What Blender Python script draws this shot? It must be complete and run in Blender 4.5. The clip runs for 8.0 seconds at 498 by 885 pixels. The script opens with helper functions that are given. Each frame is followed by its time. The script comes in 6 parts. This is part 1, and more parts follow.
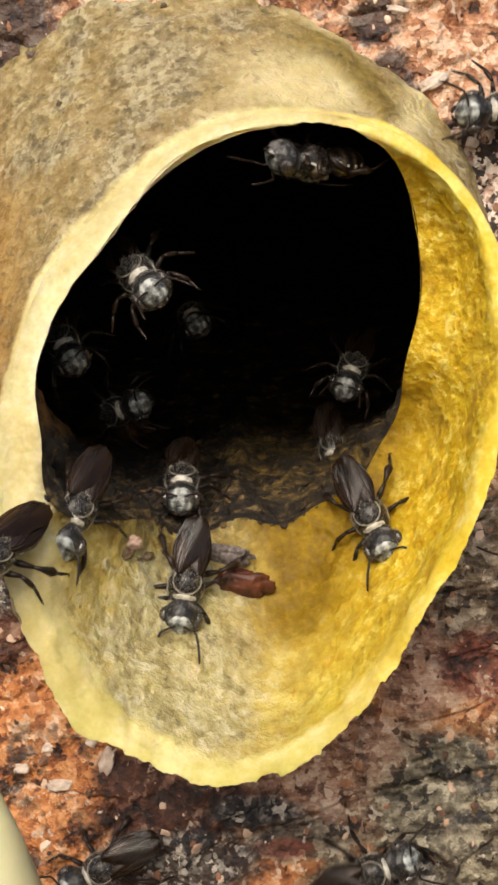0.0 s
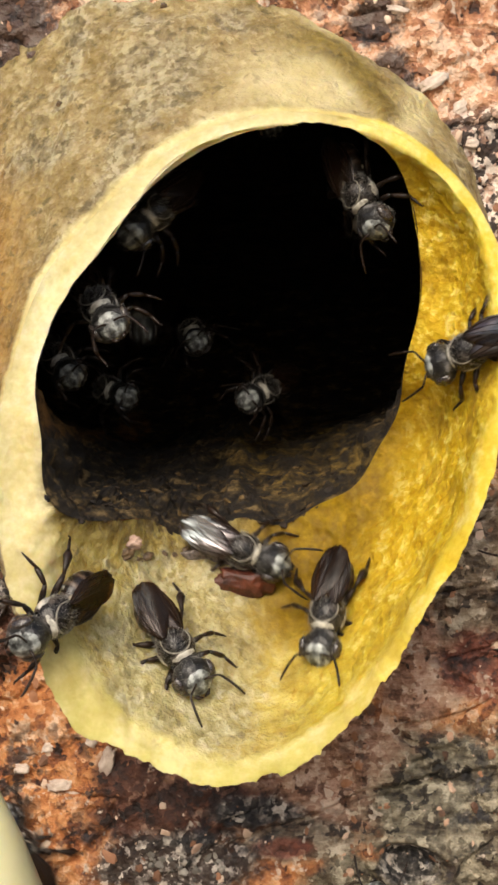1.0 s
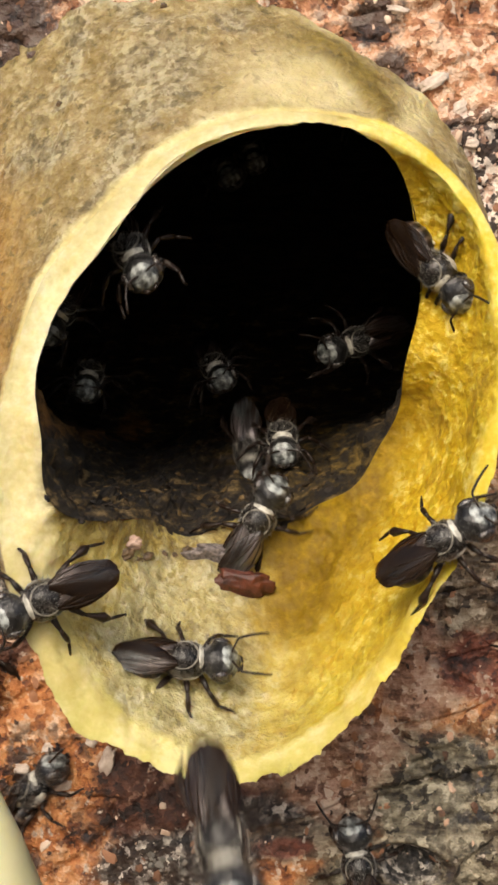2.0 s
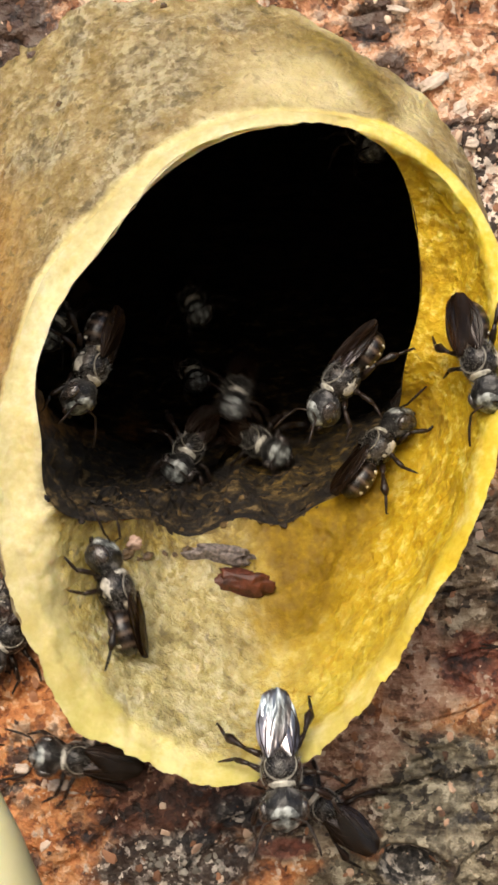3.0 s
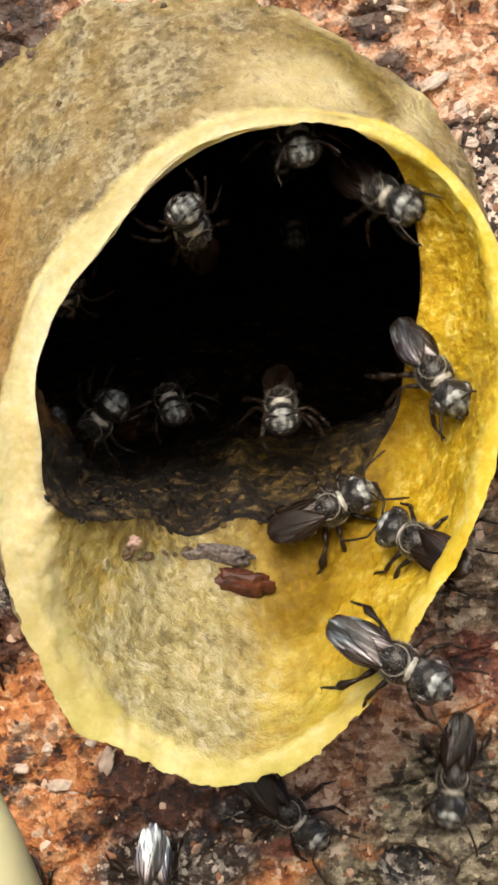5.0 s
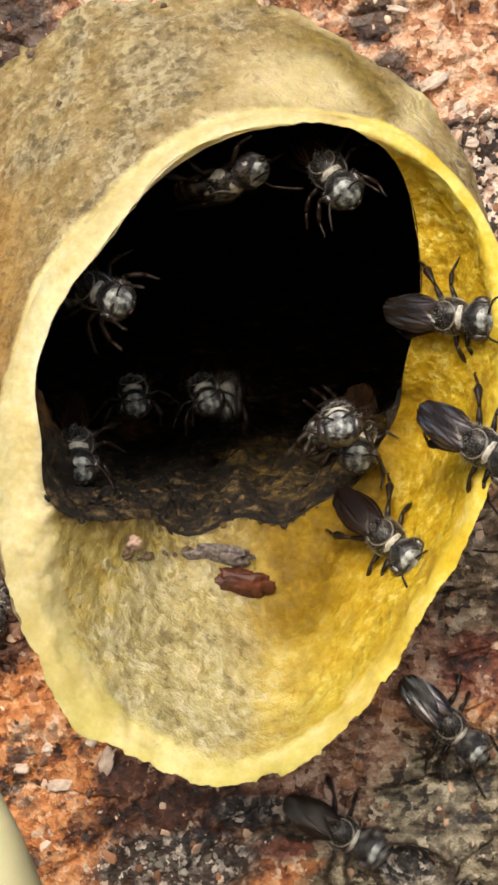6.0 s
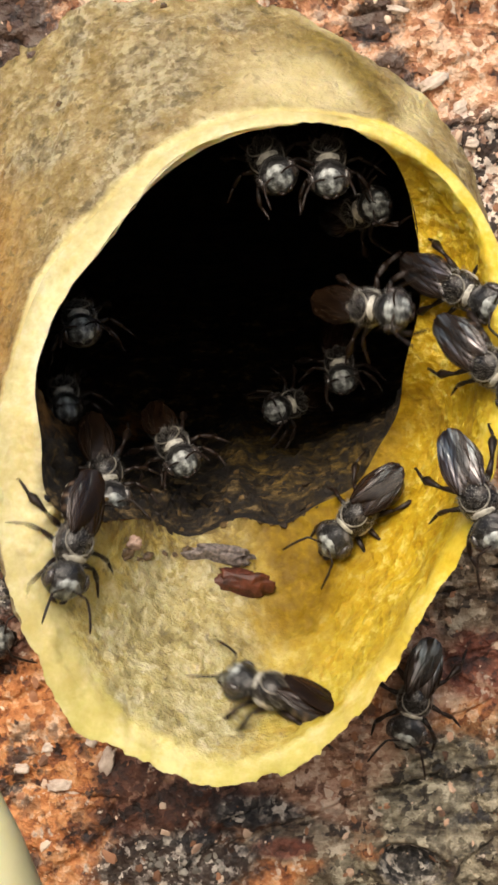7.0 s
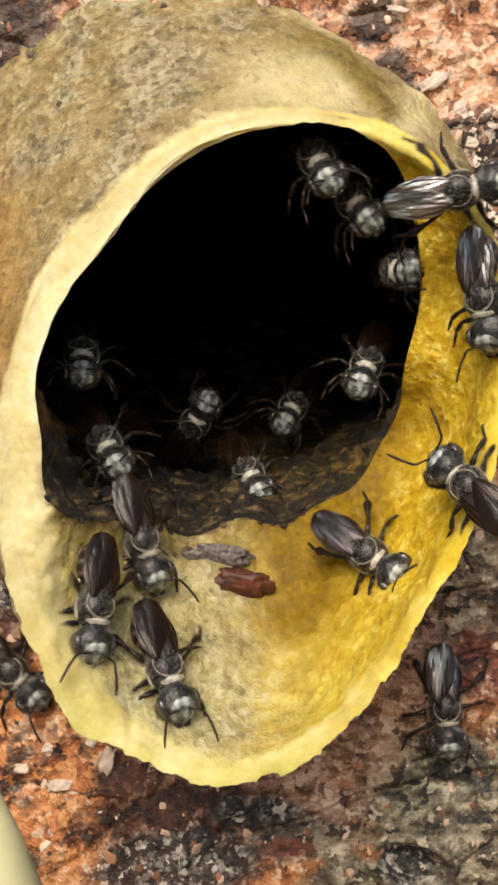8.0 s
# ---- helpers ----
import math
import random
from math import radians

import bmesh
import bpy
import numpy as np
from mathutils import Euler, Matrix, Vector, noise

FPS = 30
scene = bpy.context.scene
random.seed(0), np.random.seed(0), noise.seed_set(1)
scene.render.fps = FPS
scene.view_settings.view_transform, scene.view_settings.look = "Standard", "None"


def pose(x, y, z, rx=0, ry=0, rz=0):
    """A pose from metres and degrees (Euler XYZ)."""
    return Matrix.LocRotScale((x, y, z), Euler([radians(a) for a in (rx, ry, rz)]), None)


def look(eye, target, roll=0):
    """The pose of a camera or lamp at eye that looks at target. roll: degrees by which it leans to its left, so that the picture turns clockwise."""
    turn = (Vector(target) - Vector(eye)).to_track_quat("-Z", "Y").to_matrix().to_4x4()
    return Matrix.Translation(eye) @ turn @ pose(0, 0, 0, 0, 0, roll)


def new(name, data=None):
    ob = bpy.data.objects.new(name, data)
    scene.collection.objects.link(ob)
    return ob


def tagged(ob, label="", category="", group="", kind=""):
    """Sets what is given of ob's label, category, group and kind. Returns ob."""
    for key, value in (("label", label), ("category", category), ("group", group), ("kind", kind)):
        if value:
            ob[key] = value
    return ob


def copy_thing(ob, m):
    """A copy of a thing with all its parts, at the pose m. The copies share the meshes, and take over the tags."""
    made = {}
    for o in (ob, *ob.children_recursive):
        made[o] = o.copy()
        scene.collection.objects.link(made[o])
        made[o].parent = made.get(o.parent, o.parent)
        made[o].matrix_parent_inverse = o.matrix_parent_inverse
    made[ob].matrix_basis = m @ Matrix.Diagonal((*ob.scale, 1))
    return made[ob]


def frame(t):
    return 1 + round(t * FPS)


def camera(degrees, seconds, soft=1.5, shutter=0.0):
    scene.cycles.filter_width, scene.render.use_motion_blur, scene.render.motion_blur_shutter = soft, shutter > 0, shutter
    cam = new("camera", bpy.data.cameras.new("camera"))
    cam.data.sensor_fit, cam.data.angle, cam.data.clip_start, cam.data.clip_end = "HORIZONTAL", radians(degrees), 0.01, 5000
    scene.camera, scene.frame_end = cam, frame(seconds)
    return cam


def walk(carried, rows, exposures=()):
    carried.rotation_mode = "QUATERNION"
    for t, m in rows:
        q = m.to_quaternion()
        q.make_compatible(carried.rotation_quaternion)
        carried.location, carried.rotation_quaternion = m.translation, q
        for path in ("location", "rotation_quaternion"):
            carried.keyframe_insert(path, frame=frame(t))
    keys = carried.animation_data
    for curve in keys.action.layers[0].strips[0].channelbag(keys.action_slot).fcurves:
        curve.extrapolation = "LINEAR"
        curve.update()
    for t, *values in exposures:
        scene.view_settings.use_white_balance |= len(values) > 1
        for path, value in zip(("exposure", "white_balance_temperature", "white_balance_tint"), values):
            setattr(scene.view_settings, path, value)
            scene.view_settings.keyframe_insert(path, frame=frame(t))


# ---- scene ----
MM = 0.001
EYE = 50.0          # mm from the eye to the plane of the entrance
cam = camera(23.9, 8.0, soft=3.0, shutter=0.4)
walk(cam, [(0.0, look((0, -EYE * MM, 0), (0, 0, 0))), (8.0, look((0, -EYE * MM, 0), (0, 0, 0)))],
     exposures=((0.0, 0.0), (8.0, 0.0)))

# ---- light: a bright hazy sky, the sun veiled, from above and in front ----
world = bpy.data.worlds.new("sky")
scene.world = world
world.use_nodes = True
sky = world.node_tree.nodes.new("ShaderNodeTexSky")
sky.sky_type, sky.sun_disc = "NISHITA", False
sky.sun_elevation, sky.sun_rotation = radians(38), radians(194)
sky.air_density, sky.dust_density, sky.ozone_density = 1.0, 4.0, 1.0
back = world.node_tree.nodes["Background"]
back.inputs["Strength"].default_value = 0.145
world.node_tree.links.new(sky.outputs[0], back.inputs["Color"])

sun = new("sun", bpy.data.lights.new("sun", "SUN"))
sun.data.energy, sun.data.angle, sun.data.color = 2.55, radians(34), (1.0, 0.885, 0.73)
sun.matrix_world = look((-0.19, -0.76, 0.62), (0, 0, 0))


# ---- materials ----
class Nodes:
    """Short hand for a node material in object space, in millimetres."""

    def __init__(self, name):
        self.mat = bpy.data.materials.new(name)
        self.mat.use_nodes = True
        self.tree = self.mat.node_tree
        self.bsdf = self.tree.nodes["Principled BSDF"]
        self.where = self.node("ShaderNodeTexCoord").outputs["Object"]

    def node(self, kind):
        return self.tree.nodes.new(kind)

    def put(self, socket, value):
        if isinstance(value, bpy.types.NodeSocket):
            self.tree.links.new(value, socket)
        else:
            socket.default_value = value

    def space(self, scale, turn=(0, 0, 0)):
        m = self.node("ShaderNodeMapping")
        self.put(m.inputs["Vector"], self.where)
        m.inputs["Scale"].default_value = [1000 * s for s in scale]
        m.inputs["Rotation"].default_value = [radians(a) for a in turn]
        return m.outputs[0]

    def noise(self, per_mm, detail=4, rough=0.55, stretch=(1, 1, 1), turn=(0, 0, 0), warp=0.0):
        n = self.node("ShaderNodeTexNoise")
        self.put(n.inputs["Vector"], self.space(stretch, turn))
        for key, value in (("Scale", per_mm), ("Detail", detail), ("Roughness", rough), ("Distortion", warp)):
            n.inputs[key].default_value = value
        return n.outputs["Fac"]

    def chips(self, per_mm, wobble=0.5, stretch=(1, 1, 1), turn=(0, 0, 0)):
        """Uneven flakes: a random value for each, and the distance to its middle."""
        place = self.space(stretch, turn)
        w = self.node("ShaderNodeTexNoise")
        self.put(w.inputs["Vector"], place)
        w.inputs["Scale"].default_value, w.inputs["Detail"].default_value = per_mm * 1.3, 3
        off = self.node("ShaderNodeVectorMath")
        off.operation = "MULTIPLY_ADD"
        self.put(off.inputs[0], w.outputs["Color"])
        off.inputs[1].default_value = [wobble * 2 / per_mm] * 3
        self.put(off.inputs[2], place)
        n = self.node("ShaderNodeTexVoronoi")
        self.put(n.inputs["Vector"], off.outputs[0])
        n.inputs["Scale"].default_value = per_mm
        split = self.node("ShaderNodeSeparateColor")
        self.put(split.inputs[0], n.outputs["Color"])
        return split.outputs[0], n.outputs["Distance"]

    def ramp(self, fac, *stops):
        r = self.node("ShaderNodeValToRGB")
        self.put(r.inputs["Fac"], fac)
        e = r.color_ramp.elements
        while len(e) < len(stops):
            e.new(0.5)
        for el, (at, value) in zip(e, stops):
            el.position = at
            el.color = (value, value, value, 1) if isinstance(value, (int, float)) else (*value, 1)
        return r.outputs["Color"]

    def mix(self, fac, a, b, how="MIX"):
        m = self.node("ShaderNodeMix")
        m.data_type, m.blend_type = "RGBA", how
        self.put(m.inputs[0], fac)
        for socket, value in ((m.inputs[6], a), (m.inputs[7], b)):
            self.put(socket, value if not isinstance(value, tuple) else (*value, 1))
        return m.outputs[2]

    def sum(self, a, b, how="ADD"):
        m = self.node("ShaderNodeMath")
        m.operation = how
        self.put(m.inputs[0], a), self.put(m.inputs[1], b)
        return m.outputs[0]

    def mask(self, name):
        a = self.node("ShaderNodeAttribute")
        a.attribute_name = name
        return a.outputs["Fac"]

    def axis(self, which, low, high):
        """0 to 1 as the coordinate goes from low to high, in mm."""
        s = self.node("ShaderNodeSeparateXYZ")
        self.put(s.inputs[0], self.where)
        r = self.node("ShaderNodeMapRange")
        r.interpolation_type = "SMOOTHSTEP"
        self.put(r.inputs["Value"], s.outputs[which])
        r.inputs["From Min"].default_value, r.inputs["From Max"].default_value = low * MM, high * MM
        return r.outputs[0]

    def region(self, x, z, rx, rz, edge=0.35, torn=0.35, per_mm=0.35):
        """1 inside an oval with a frayed edge round (x, z), in mm; 0 outside."""
        s = self.node("ShaderNodeSeparateXYZ")
        self.put(s.inputs[0], self.where)
        u = self.sum(self.sum(s.outputs["X"], x * MM, "SUBTRACT"), 1 / (rx * MM), "MULTIPLY")
        v = self.sum(self.sum(s.outputs["Z"], z * MM, "SUBTRACT"), 1 / (rz * MM), "MULTIPLY")
        far = self.sum(self.sum(self.sum(u, u, "MULTIPLY"), self.sum(v, v, "MULTIPLY")), 0.5, "POWER")
        fray = self.sum(self.sum(self.noise(per_mm, 6, 0.7, warp=0.3), 0.5, "SUBTRACT"), 2 * torn, "MULTIPLY")
        return self.fall(self.sum(far, fray), 1 + edge / 2, 1 - edge / 2)

    def fall(self, value, zero, one):
        r = self.node("ShaderNodeMapRange")
        r.interpolation_type = "SMOOTHSTEP"
        self.put(r.inputs["Value"], value)
        for key, at_value in (("From Min", one), ("From Max", zero), ("To Min", 1.0), ("To Max", 0.0)):
            r.inputs[key].default_value = at_value
        return r.outputs[0]

    def bump(self, height, depth_mm, strength=1.0, below=None):
        b = self.node("ShaderNodeBump")
        self.put(b.inputs["Strength"], strength)
        b.inputs["Distance"].default_value = depth_mm * MM
        self.put(b.inputs["Height"], height)
        if below is not None:
            self.put(b.inputs["Normal"], below)
        return b.outputs[0]

    def done(self, color, rough, normal=None, **more):
        self.put(self.bsdf.inputs["Base Color"], color if not isinstance(color, tuple) else (*color, 1))
        self.put(self.bsdf.inputs["Roughness"], rough)
        if normal is not None:
            self.put(self.bsdf.inputs["Normal"], normal)
        for key, value in more.items():
            self.put(self.bsdf.inputs[key.replace("_", " ")], value)
        return self.mat


def wax_material():
    n = Nodes("nest_wax")
    blot = n.noise(0.55, 6, 0.65)
    grain = n.noise(3.4, 3, 0.6)
    mottle = n.noise(1.5, 4, 0.62, warp=0.2)
    streak = n.noise(1.1, 4, 0.6, stretch=(1.0, 1.0, 0.45), warp=0.3)
    flake, dome = n.chips(2.3, 0.9)
    nugget, knob = n.chips(3.4, 0.7)

    def blend(*shares):
        total = None
        for value, share in shares:
            piece = n.sum(value, share, "MULTIPLY")
            total = piece if total is None else n.sum(total, piece)
        return total

    # khaki outside: flakes of old wax, grey in blotches, a smooth brown stain low on one side
    outer = n.ramp(blend((blot, 0.22), (streak, 0.34), (mottle, 0.20), (nugget, 0.09), (grain, 0.15)),
                   (0.36, (0.125, 0.086, 0.030)), (0.44, (0.222, 0.160, 0.062)), (0.52, (0.305, 0.237, 0.112)), (0.62, (0.475, 0.395, 0.222)))
    grey = n.ramp(blend((mottle, 0.5), (nugget, 0.2), (grain, 0.3)), (0.36, (0.09, 0.082, 0.06)), (0.47, (0.22, 0.20, 0.135)), (0.58, (0.44, 0.41, 0.29)))
    ashen = n.sum(n.ramp(n.noise(0.30, 5, 0.6, warp=0.2), (0.50, 0.0), (0.62, 0.55)), n.sum(n.region(-3.9, 16.6, 2.2, 1.7, 0.9, 0.5, 0.6), 0.5, "MULTIPLY"), "MAXIMUM")
    outer = n.mix(ashen, outer, grey)
    tan = n.ramp(blend((streak, 0.7), (grain, 0.3)), (0.38, (0.20, 0.105, 0.02)), (0.60, (0.38, 0.235, 0.07)))
    outer = n.mix(n.sum(n.region(-12.2, 6.0, 2.9, 6.2, 0.8, 0.35, 0.4), 0.85, "MULTIPLY"), outer, tan)
    outer = n.mix(n.mask("cream"), outer, n.ramp(blot, (0.3, (0.46, 0.38, 0.165)), (0.7, (0.62, 0.55, 0.32))))
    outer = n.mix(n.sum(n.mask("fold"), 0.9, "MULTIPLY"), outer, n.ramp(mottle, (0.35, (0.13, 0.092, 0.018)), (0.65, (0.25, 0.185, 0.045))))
    # inside: fresh yellow wax on one flank, pale worn wax on the other
    fresh = n.ramp(blend((blot, 0.36), (flake, 0.10), (nugget, 0.12), (mottle, 0.42)),
                   (0.34, (0.37, 0.215, 0.006)), (0.45, (0.52, 0.33, 0.010)), (0.54, (0.62, 0.43, 0.025)), (0.64, (0.80, 0.64, 0.16)))
    pale = n.ramp(blend((mottle, 0.44), (flake, 0.16), (blot, 0.20), (grain, 0.20)),
                  (0.34, (0.22, 0.18, 0.075)), (0.43, (0.345, 0.295, 0.135)), (0.52, (0.44, 0.39, 0.205)), (0.63, (0.58, 0.53, 0.34)))
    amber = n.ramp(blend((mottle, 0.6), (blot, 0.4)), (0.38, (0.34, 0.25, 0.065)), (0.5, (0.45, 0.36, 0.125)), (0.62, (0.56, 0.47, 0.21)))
    # the lower half of the fresh flank is more lemon than gold
    citron = n.ramp(blend((blot, 0.5), (mottle, 0.5)), (0.36, (0.35, 0.262, 0.022)), (0.5, (0.50, 0.40, 0.055)), (0.64, (0.66, 0.57, 0.18)))
    fresh = n.mix(n.sum(n.axis("Z", -4.5, -12.0), 0.8, "MULTIPLY"), fresh, citron)
    side = n.sum(n.axis("X", -1.2, 4.2), n.sum(n.sum(blot, 0.5, "SUBTRACT"), 1.3, "MULTIPLY"))
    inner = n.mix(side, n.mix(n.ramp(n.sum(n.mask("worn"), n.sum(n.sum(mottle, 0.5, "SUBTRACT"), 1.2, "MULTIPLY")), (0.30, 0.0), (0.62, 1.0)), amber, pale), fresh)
    # amber wax, darkened with the shade of the turning wall
    inner = n.mix(n.mask("amber_shade"), inner, n.ramp(blend((blot, 0.6), (grain, 0.4)), (0.36, (0.125, 0.068, 0.001)), (0.50, (0.195, 0.115, 0.002)), (0.64, (0.30, 0.19, 0.005))))
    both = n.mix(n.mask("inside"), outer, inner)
    soft = blend((grain, 0.25), (blot, 0.75))
    lip = n.ramp(soft, (0.36, (0.51, 0.425, 0.18)), (0.5, (0.60, 0.52, 0.25)), (0.62, (0.69, 0.62, 0.36)))
    lemon = n.ramp(soft, (0.36, (0.47, 0.405, 0.105)), (0.5, (0.56, 0.495, 0.165)), (0.62, (0.66, 0.595, 0.28)))
    lip = n.mix(n.axis("Z", -4.0, -13.0), lip, lemon)
    gold = n.ramp(soft, (0.36, (0.60, 0.42, 0.025)), (0.5, (0.70, 0.53, 0.06)), (0.64, (0.83, 0.69, 0.20)))
    lip = n.mix(n.axis("X", 1.0, 8.0), lip, gold)
    both = n.mix(n.ramp(n.sum(n.mask("lip"), n.sum(n.sum(blot, 0.5, "SUBTRACT"), 0.9, "MULTIPLY")), (0.25, 0.0), (0.65, 1.0)), both, lip)
    both = n.mix(n.sum(n.mask("edge"), 0.8, "MULTIPLY"), both, n.ramp(soft, (0.36, (0.62, 0.53, 0.27)), (0.62, (0.79, 0.72, 0.49))))
    # dirt towards the hollow, dark pits
    dirt = n.sum(n.mask("soil"), n.ramp(n.noise(1.0, 6, 0.75, warp=0.6), (0.40, 0.0), (0.56, 0.95)), "MULTIPLY")
    both = n.mix(dirt, both, (0.09, 0.055, 0.025))
    calm = n.sum(1.0, n.sum(n.mask("lip"), 0.90, "MULTIPLY"), "SUBTRACT")
    calm = n.sum(calm, n.sum(1.0, n.sum(n.mask("amber_shade"), 0.7, "MULTIPLY"), "SUBTRACT"), "MULTIPLY")
    whole = n.sum(1.0, n.sum(n.mask("cream"), 0.85, "MULTIPLY"), "SUBTRACT")
    pits = n.sum(whole, n.ramp(n.noise(1.3, 4, 0.62, warp=0.3), (0.585, 0.0), (0.65, 0.75)), "MULTIPLY")
    pits = n.sum(pits, calm, "MULTIPLY")
    both = n.mix(pits, both, n.mix(n.mask("inside"), (0.11, 0.085, 0.04), n.mix(side, (0.18, 0.155, 0.085), (0.52, 0.32, 0.02))))
    relief = n.bump(dome, 0.15, n.sum(calm, 0.6, "MULTIPLY"))
    relief = n.bump(knob, 0.12, n.sum(calm, 0.45, "MULTIPLY"), relief)
    relief = n.bump(mottle, 0.16, n.sum(calm, 0.8, "MULTIPLY"), relief)
    relief = n.bump(grain, 0.07, n.sum(calm, 0.6, "MULTIPLY"), relief)
    return n.done(both, n.ramp(blot, (0.3, 0.48), (0.7, 0.74)), relief, Subsurface_Weight=0.35,
                  Subsurface_Radius=(1.6, 1.0, 0.22), Subsurface_Scale=0.0009, Specular_IOR_Level=0.2)


def bark_material():
    n = Nodes("tree_bark")
    flow = dict(stretch=(0.7, 1, 1.25), turn=(0, -16, 0))
    mid = n.noise(0.40, 6, 0.66, warp=0.25, **flow)
    fine = n.noise(1.8, 4, 0.62, warp=0.2)
    grain, bead = n.chips(2.1, 0.9)
    small, _ = n.chips(3.2, 0.8)
    blend = n.sum(n.sum(n.sum(mid, 0.50, "MULTIPLY"), n.sum(fine, 0.32, "MULTIPLY")), n.sum(grain, 0.18, "MULTIPLY"))
    # orange flaking bark, peach higher up
    orange = n.ramp(blend, (0.35, (0.03, 0.014, 0.011)), (0.41, (0.23, 0.075, 0.028)), (0.47, (0.50, 0.185, 0.058)), (0.54, (0.63, 0.295, 0.115)),
                    (0.64, (0.80, 0.57, 0.40)))
    peach = n.ramp(blend, (0.37, (0.04, 0.018, 0.012)), (0.43, (0.32, 0.125, 0.058)), (0.51, (0.60, 0.30, 0.155)), (0.60, (0.80, 0.57, 0.41)))
    both = n.mix(n.axis("Z", 2.0, 12.0), orange, peach)
    fibre = n.noise(0.9, 6, 0.7, stretch=(0.28, 1, 1.5), turn=(0, -16, 0), warp=0.15)
    thread = n.sum(n.sum(fibre, 0.55, "MULTIPLY"), n.sum(n.sum(fine, 0.27, "MULTIPLY"), n.sum(grain, 0.18, "MULTIPLY")))
    pink = n.ramp(thread, (0.37, (0.06, 0.03, 0.02)), (0.44, (0.29, 0.15, 0.095)), (0.52, (0.50, 0.30, 0.21)), (0.62, (0.74, 0.57, 0.44)))
    grey = n.ramp(thread, (0.39, (0.018, 0.016, 0.012)), (0.46, (0.105, 0.085, 0.06)), (0.53, (0.235, 0.195, 0.14)), (0.63, (0.50, 0.44, 0.34)))
    olive = n.ramp(thread, (0.41, (0.012, 0.012, 0.009)), (0.47, (0.075, 0.068, 0.045)), (0.54, (0.18, 0.165, 0.115)), (0.65, (0.46, 0.42, 0.31)))
    maroon = n.ramp(blend, (0.40, (0.010, 0.006, 0.005)), (0.48, (0.042, 0.015, 0.011)), (0.57, (0.105, 0.036, 0.023)), (0.67, (0.34, 0.21, 0.15)))
    rust = n.ramp(blend, (0.36, (0.05, 0.016, 0.012)), (0.47, (0.19, 0.055, 0.035)), (0.58, (0.30, 0.11, 0.07)), (0.67, (0.55, 0.36, 0.26)))
    black = n.ramp(n.sum(n.sum(fine, 0.6, "MULTIPLY"), n.sum(small, 0.4, "MULTIPLY")), (0.40, (0.009, 0.009, 0.010)), (0.56, (0.06, 0.054, 0.05)), (0.64, (0.30, 0.27, 0.24)), (0.72, (0.62, 0.57, 0.50)))
    salt = n.ramp(n.sum(n.sum(small, 0.62, "MULTIPLY"), n.sum(fine, 0.38, "MULTIPLY")), (0.36, (0.014, 0.012, 0.012)), (0.47, (0.07, 0.045, 0.038)), (0.54, (0.50, 0.30, 0.21)), (0.68, (0.84, 0.72, 0.62)))
    # where the bark has peeled, weathered or grown over, and shade painted under the rim and in the knot
    for layer, strength, places in (
            (pink, 0.95, ((4.0, -15.4, 7.5, 2.9), (8.2, -10.6, 2.2, 2.6))),
            (grey, 0.92, ((10.6, -5.6, 2.6, 4.4), (2.5, -18.6, 3.0, 1.0))),
            (rust, 0.90, ((10.8, -10.6, 1.9, 1.7), (1.6, -18.9, 1.5, 0.5))),
            # red-brown bark, its first oval darkened further as shade below the rim
            (maroon, 0.95, ((-2.8, -17.2, 4.6, 1.6), (-11.6, -8.3, 1.6, 2.8), (-5.4, -15.6, 1.7, 1.5))),
            (olive, 0.95, ((9.8, -17.6, 4.6, 4.6), (5.6, -20.4, 3.2, 1.5))),
            # black crust; second oval paints the rim's shade, last one the knot's
            (black, 0.95, ((-3.3, -19.6, 3.9, 1.7), (0.2, -17.2, 2.2, 0.7), (-12.0, -6.0, 1.2, 1.9), (7.4, -19.5, 1.5, 1.0))),
            (salt, 0.95, ((10.6, 12.0, 2.5, 3.5),))):
        where = None
        for x, z, rx, rz in places:
            spot = n.region(x, z, rx, rz, 0.5, 0.55, 0.45)
            where = spot if where is None else n.sum(where, spot, "MAXIMUM")
        both = n.mix(n.sum(where, strength, "MULTIPLY"), both, layer)
    # pale grains and lichen, black crusts
    both = n.mix(n.ramp(n.noise(1.3, 3, 0.6, warp=0.3), (0.64, 0.0), (0.68, 0.75)), both, (0.66, 0.56, 0.46))
    crust = n.sum(n.ramp(n.noise(0.24, 4, 0.6, warp=0.5), (0.50, 0.0), (0.64, 1.0)), n.ramp(n.noise(1.2, 4, 0.65, warp=0.2), (0.47, 0.0), (0.53, 0.9)), "MULTIPLY")
    # dark crusty patches high on the bark
    spots = None
    for x, z, rx, rz in ((-12.2, 19.6, 3.6, 3.2), (5.8, 19.6, 1.2, 1.2), (6.5, 17.4, 0.8, 0.9), (7.3, 16.5, 0.6, 0.6), (9.6, 9.6, 0.7, 1.2)):
        spot = n.sum(n.region(x, z, rx * 1.1, rz * 1.1, 0.7, 1.3, 1.6), 0.85, "MULTIPLY")
        spots = spot if spots is None else n.sum(spots, spot, "MAXIMUM")
    crust = n.sum(crust, spots, "MAXIMUM")
    both = n.mix(crust, both, n.ramp(fine, (0.4, (0.008, 0.008, 0.010)), (0.6, (0.040, 0.040, 0.046)), (0.72, (0.13, 0.13, 0.15))))
    relief = n.bump(bead, 0.22, 0.6)
    relief = n.bump(fine, 0.35, 0.8, relief)
    relief = n.bump(mid, 0.6, 0.6, relief)
    return n.done(both, n.ramp(fine, (0.3, 0.5), (0.7, 0.85)), relief)


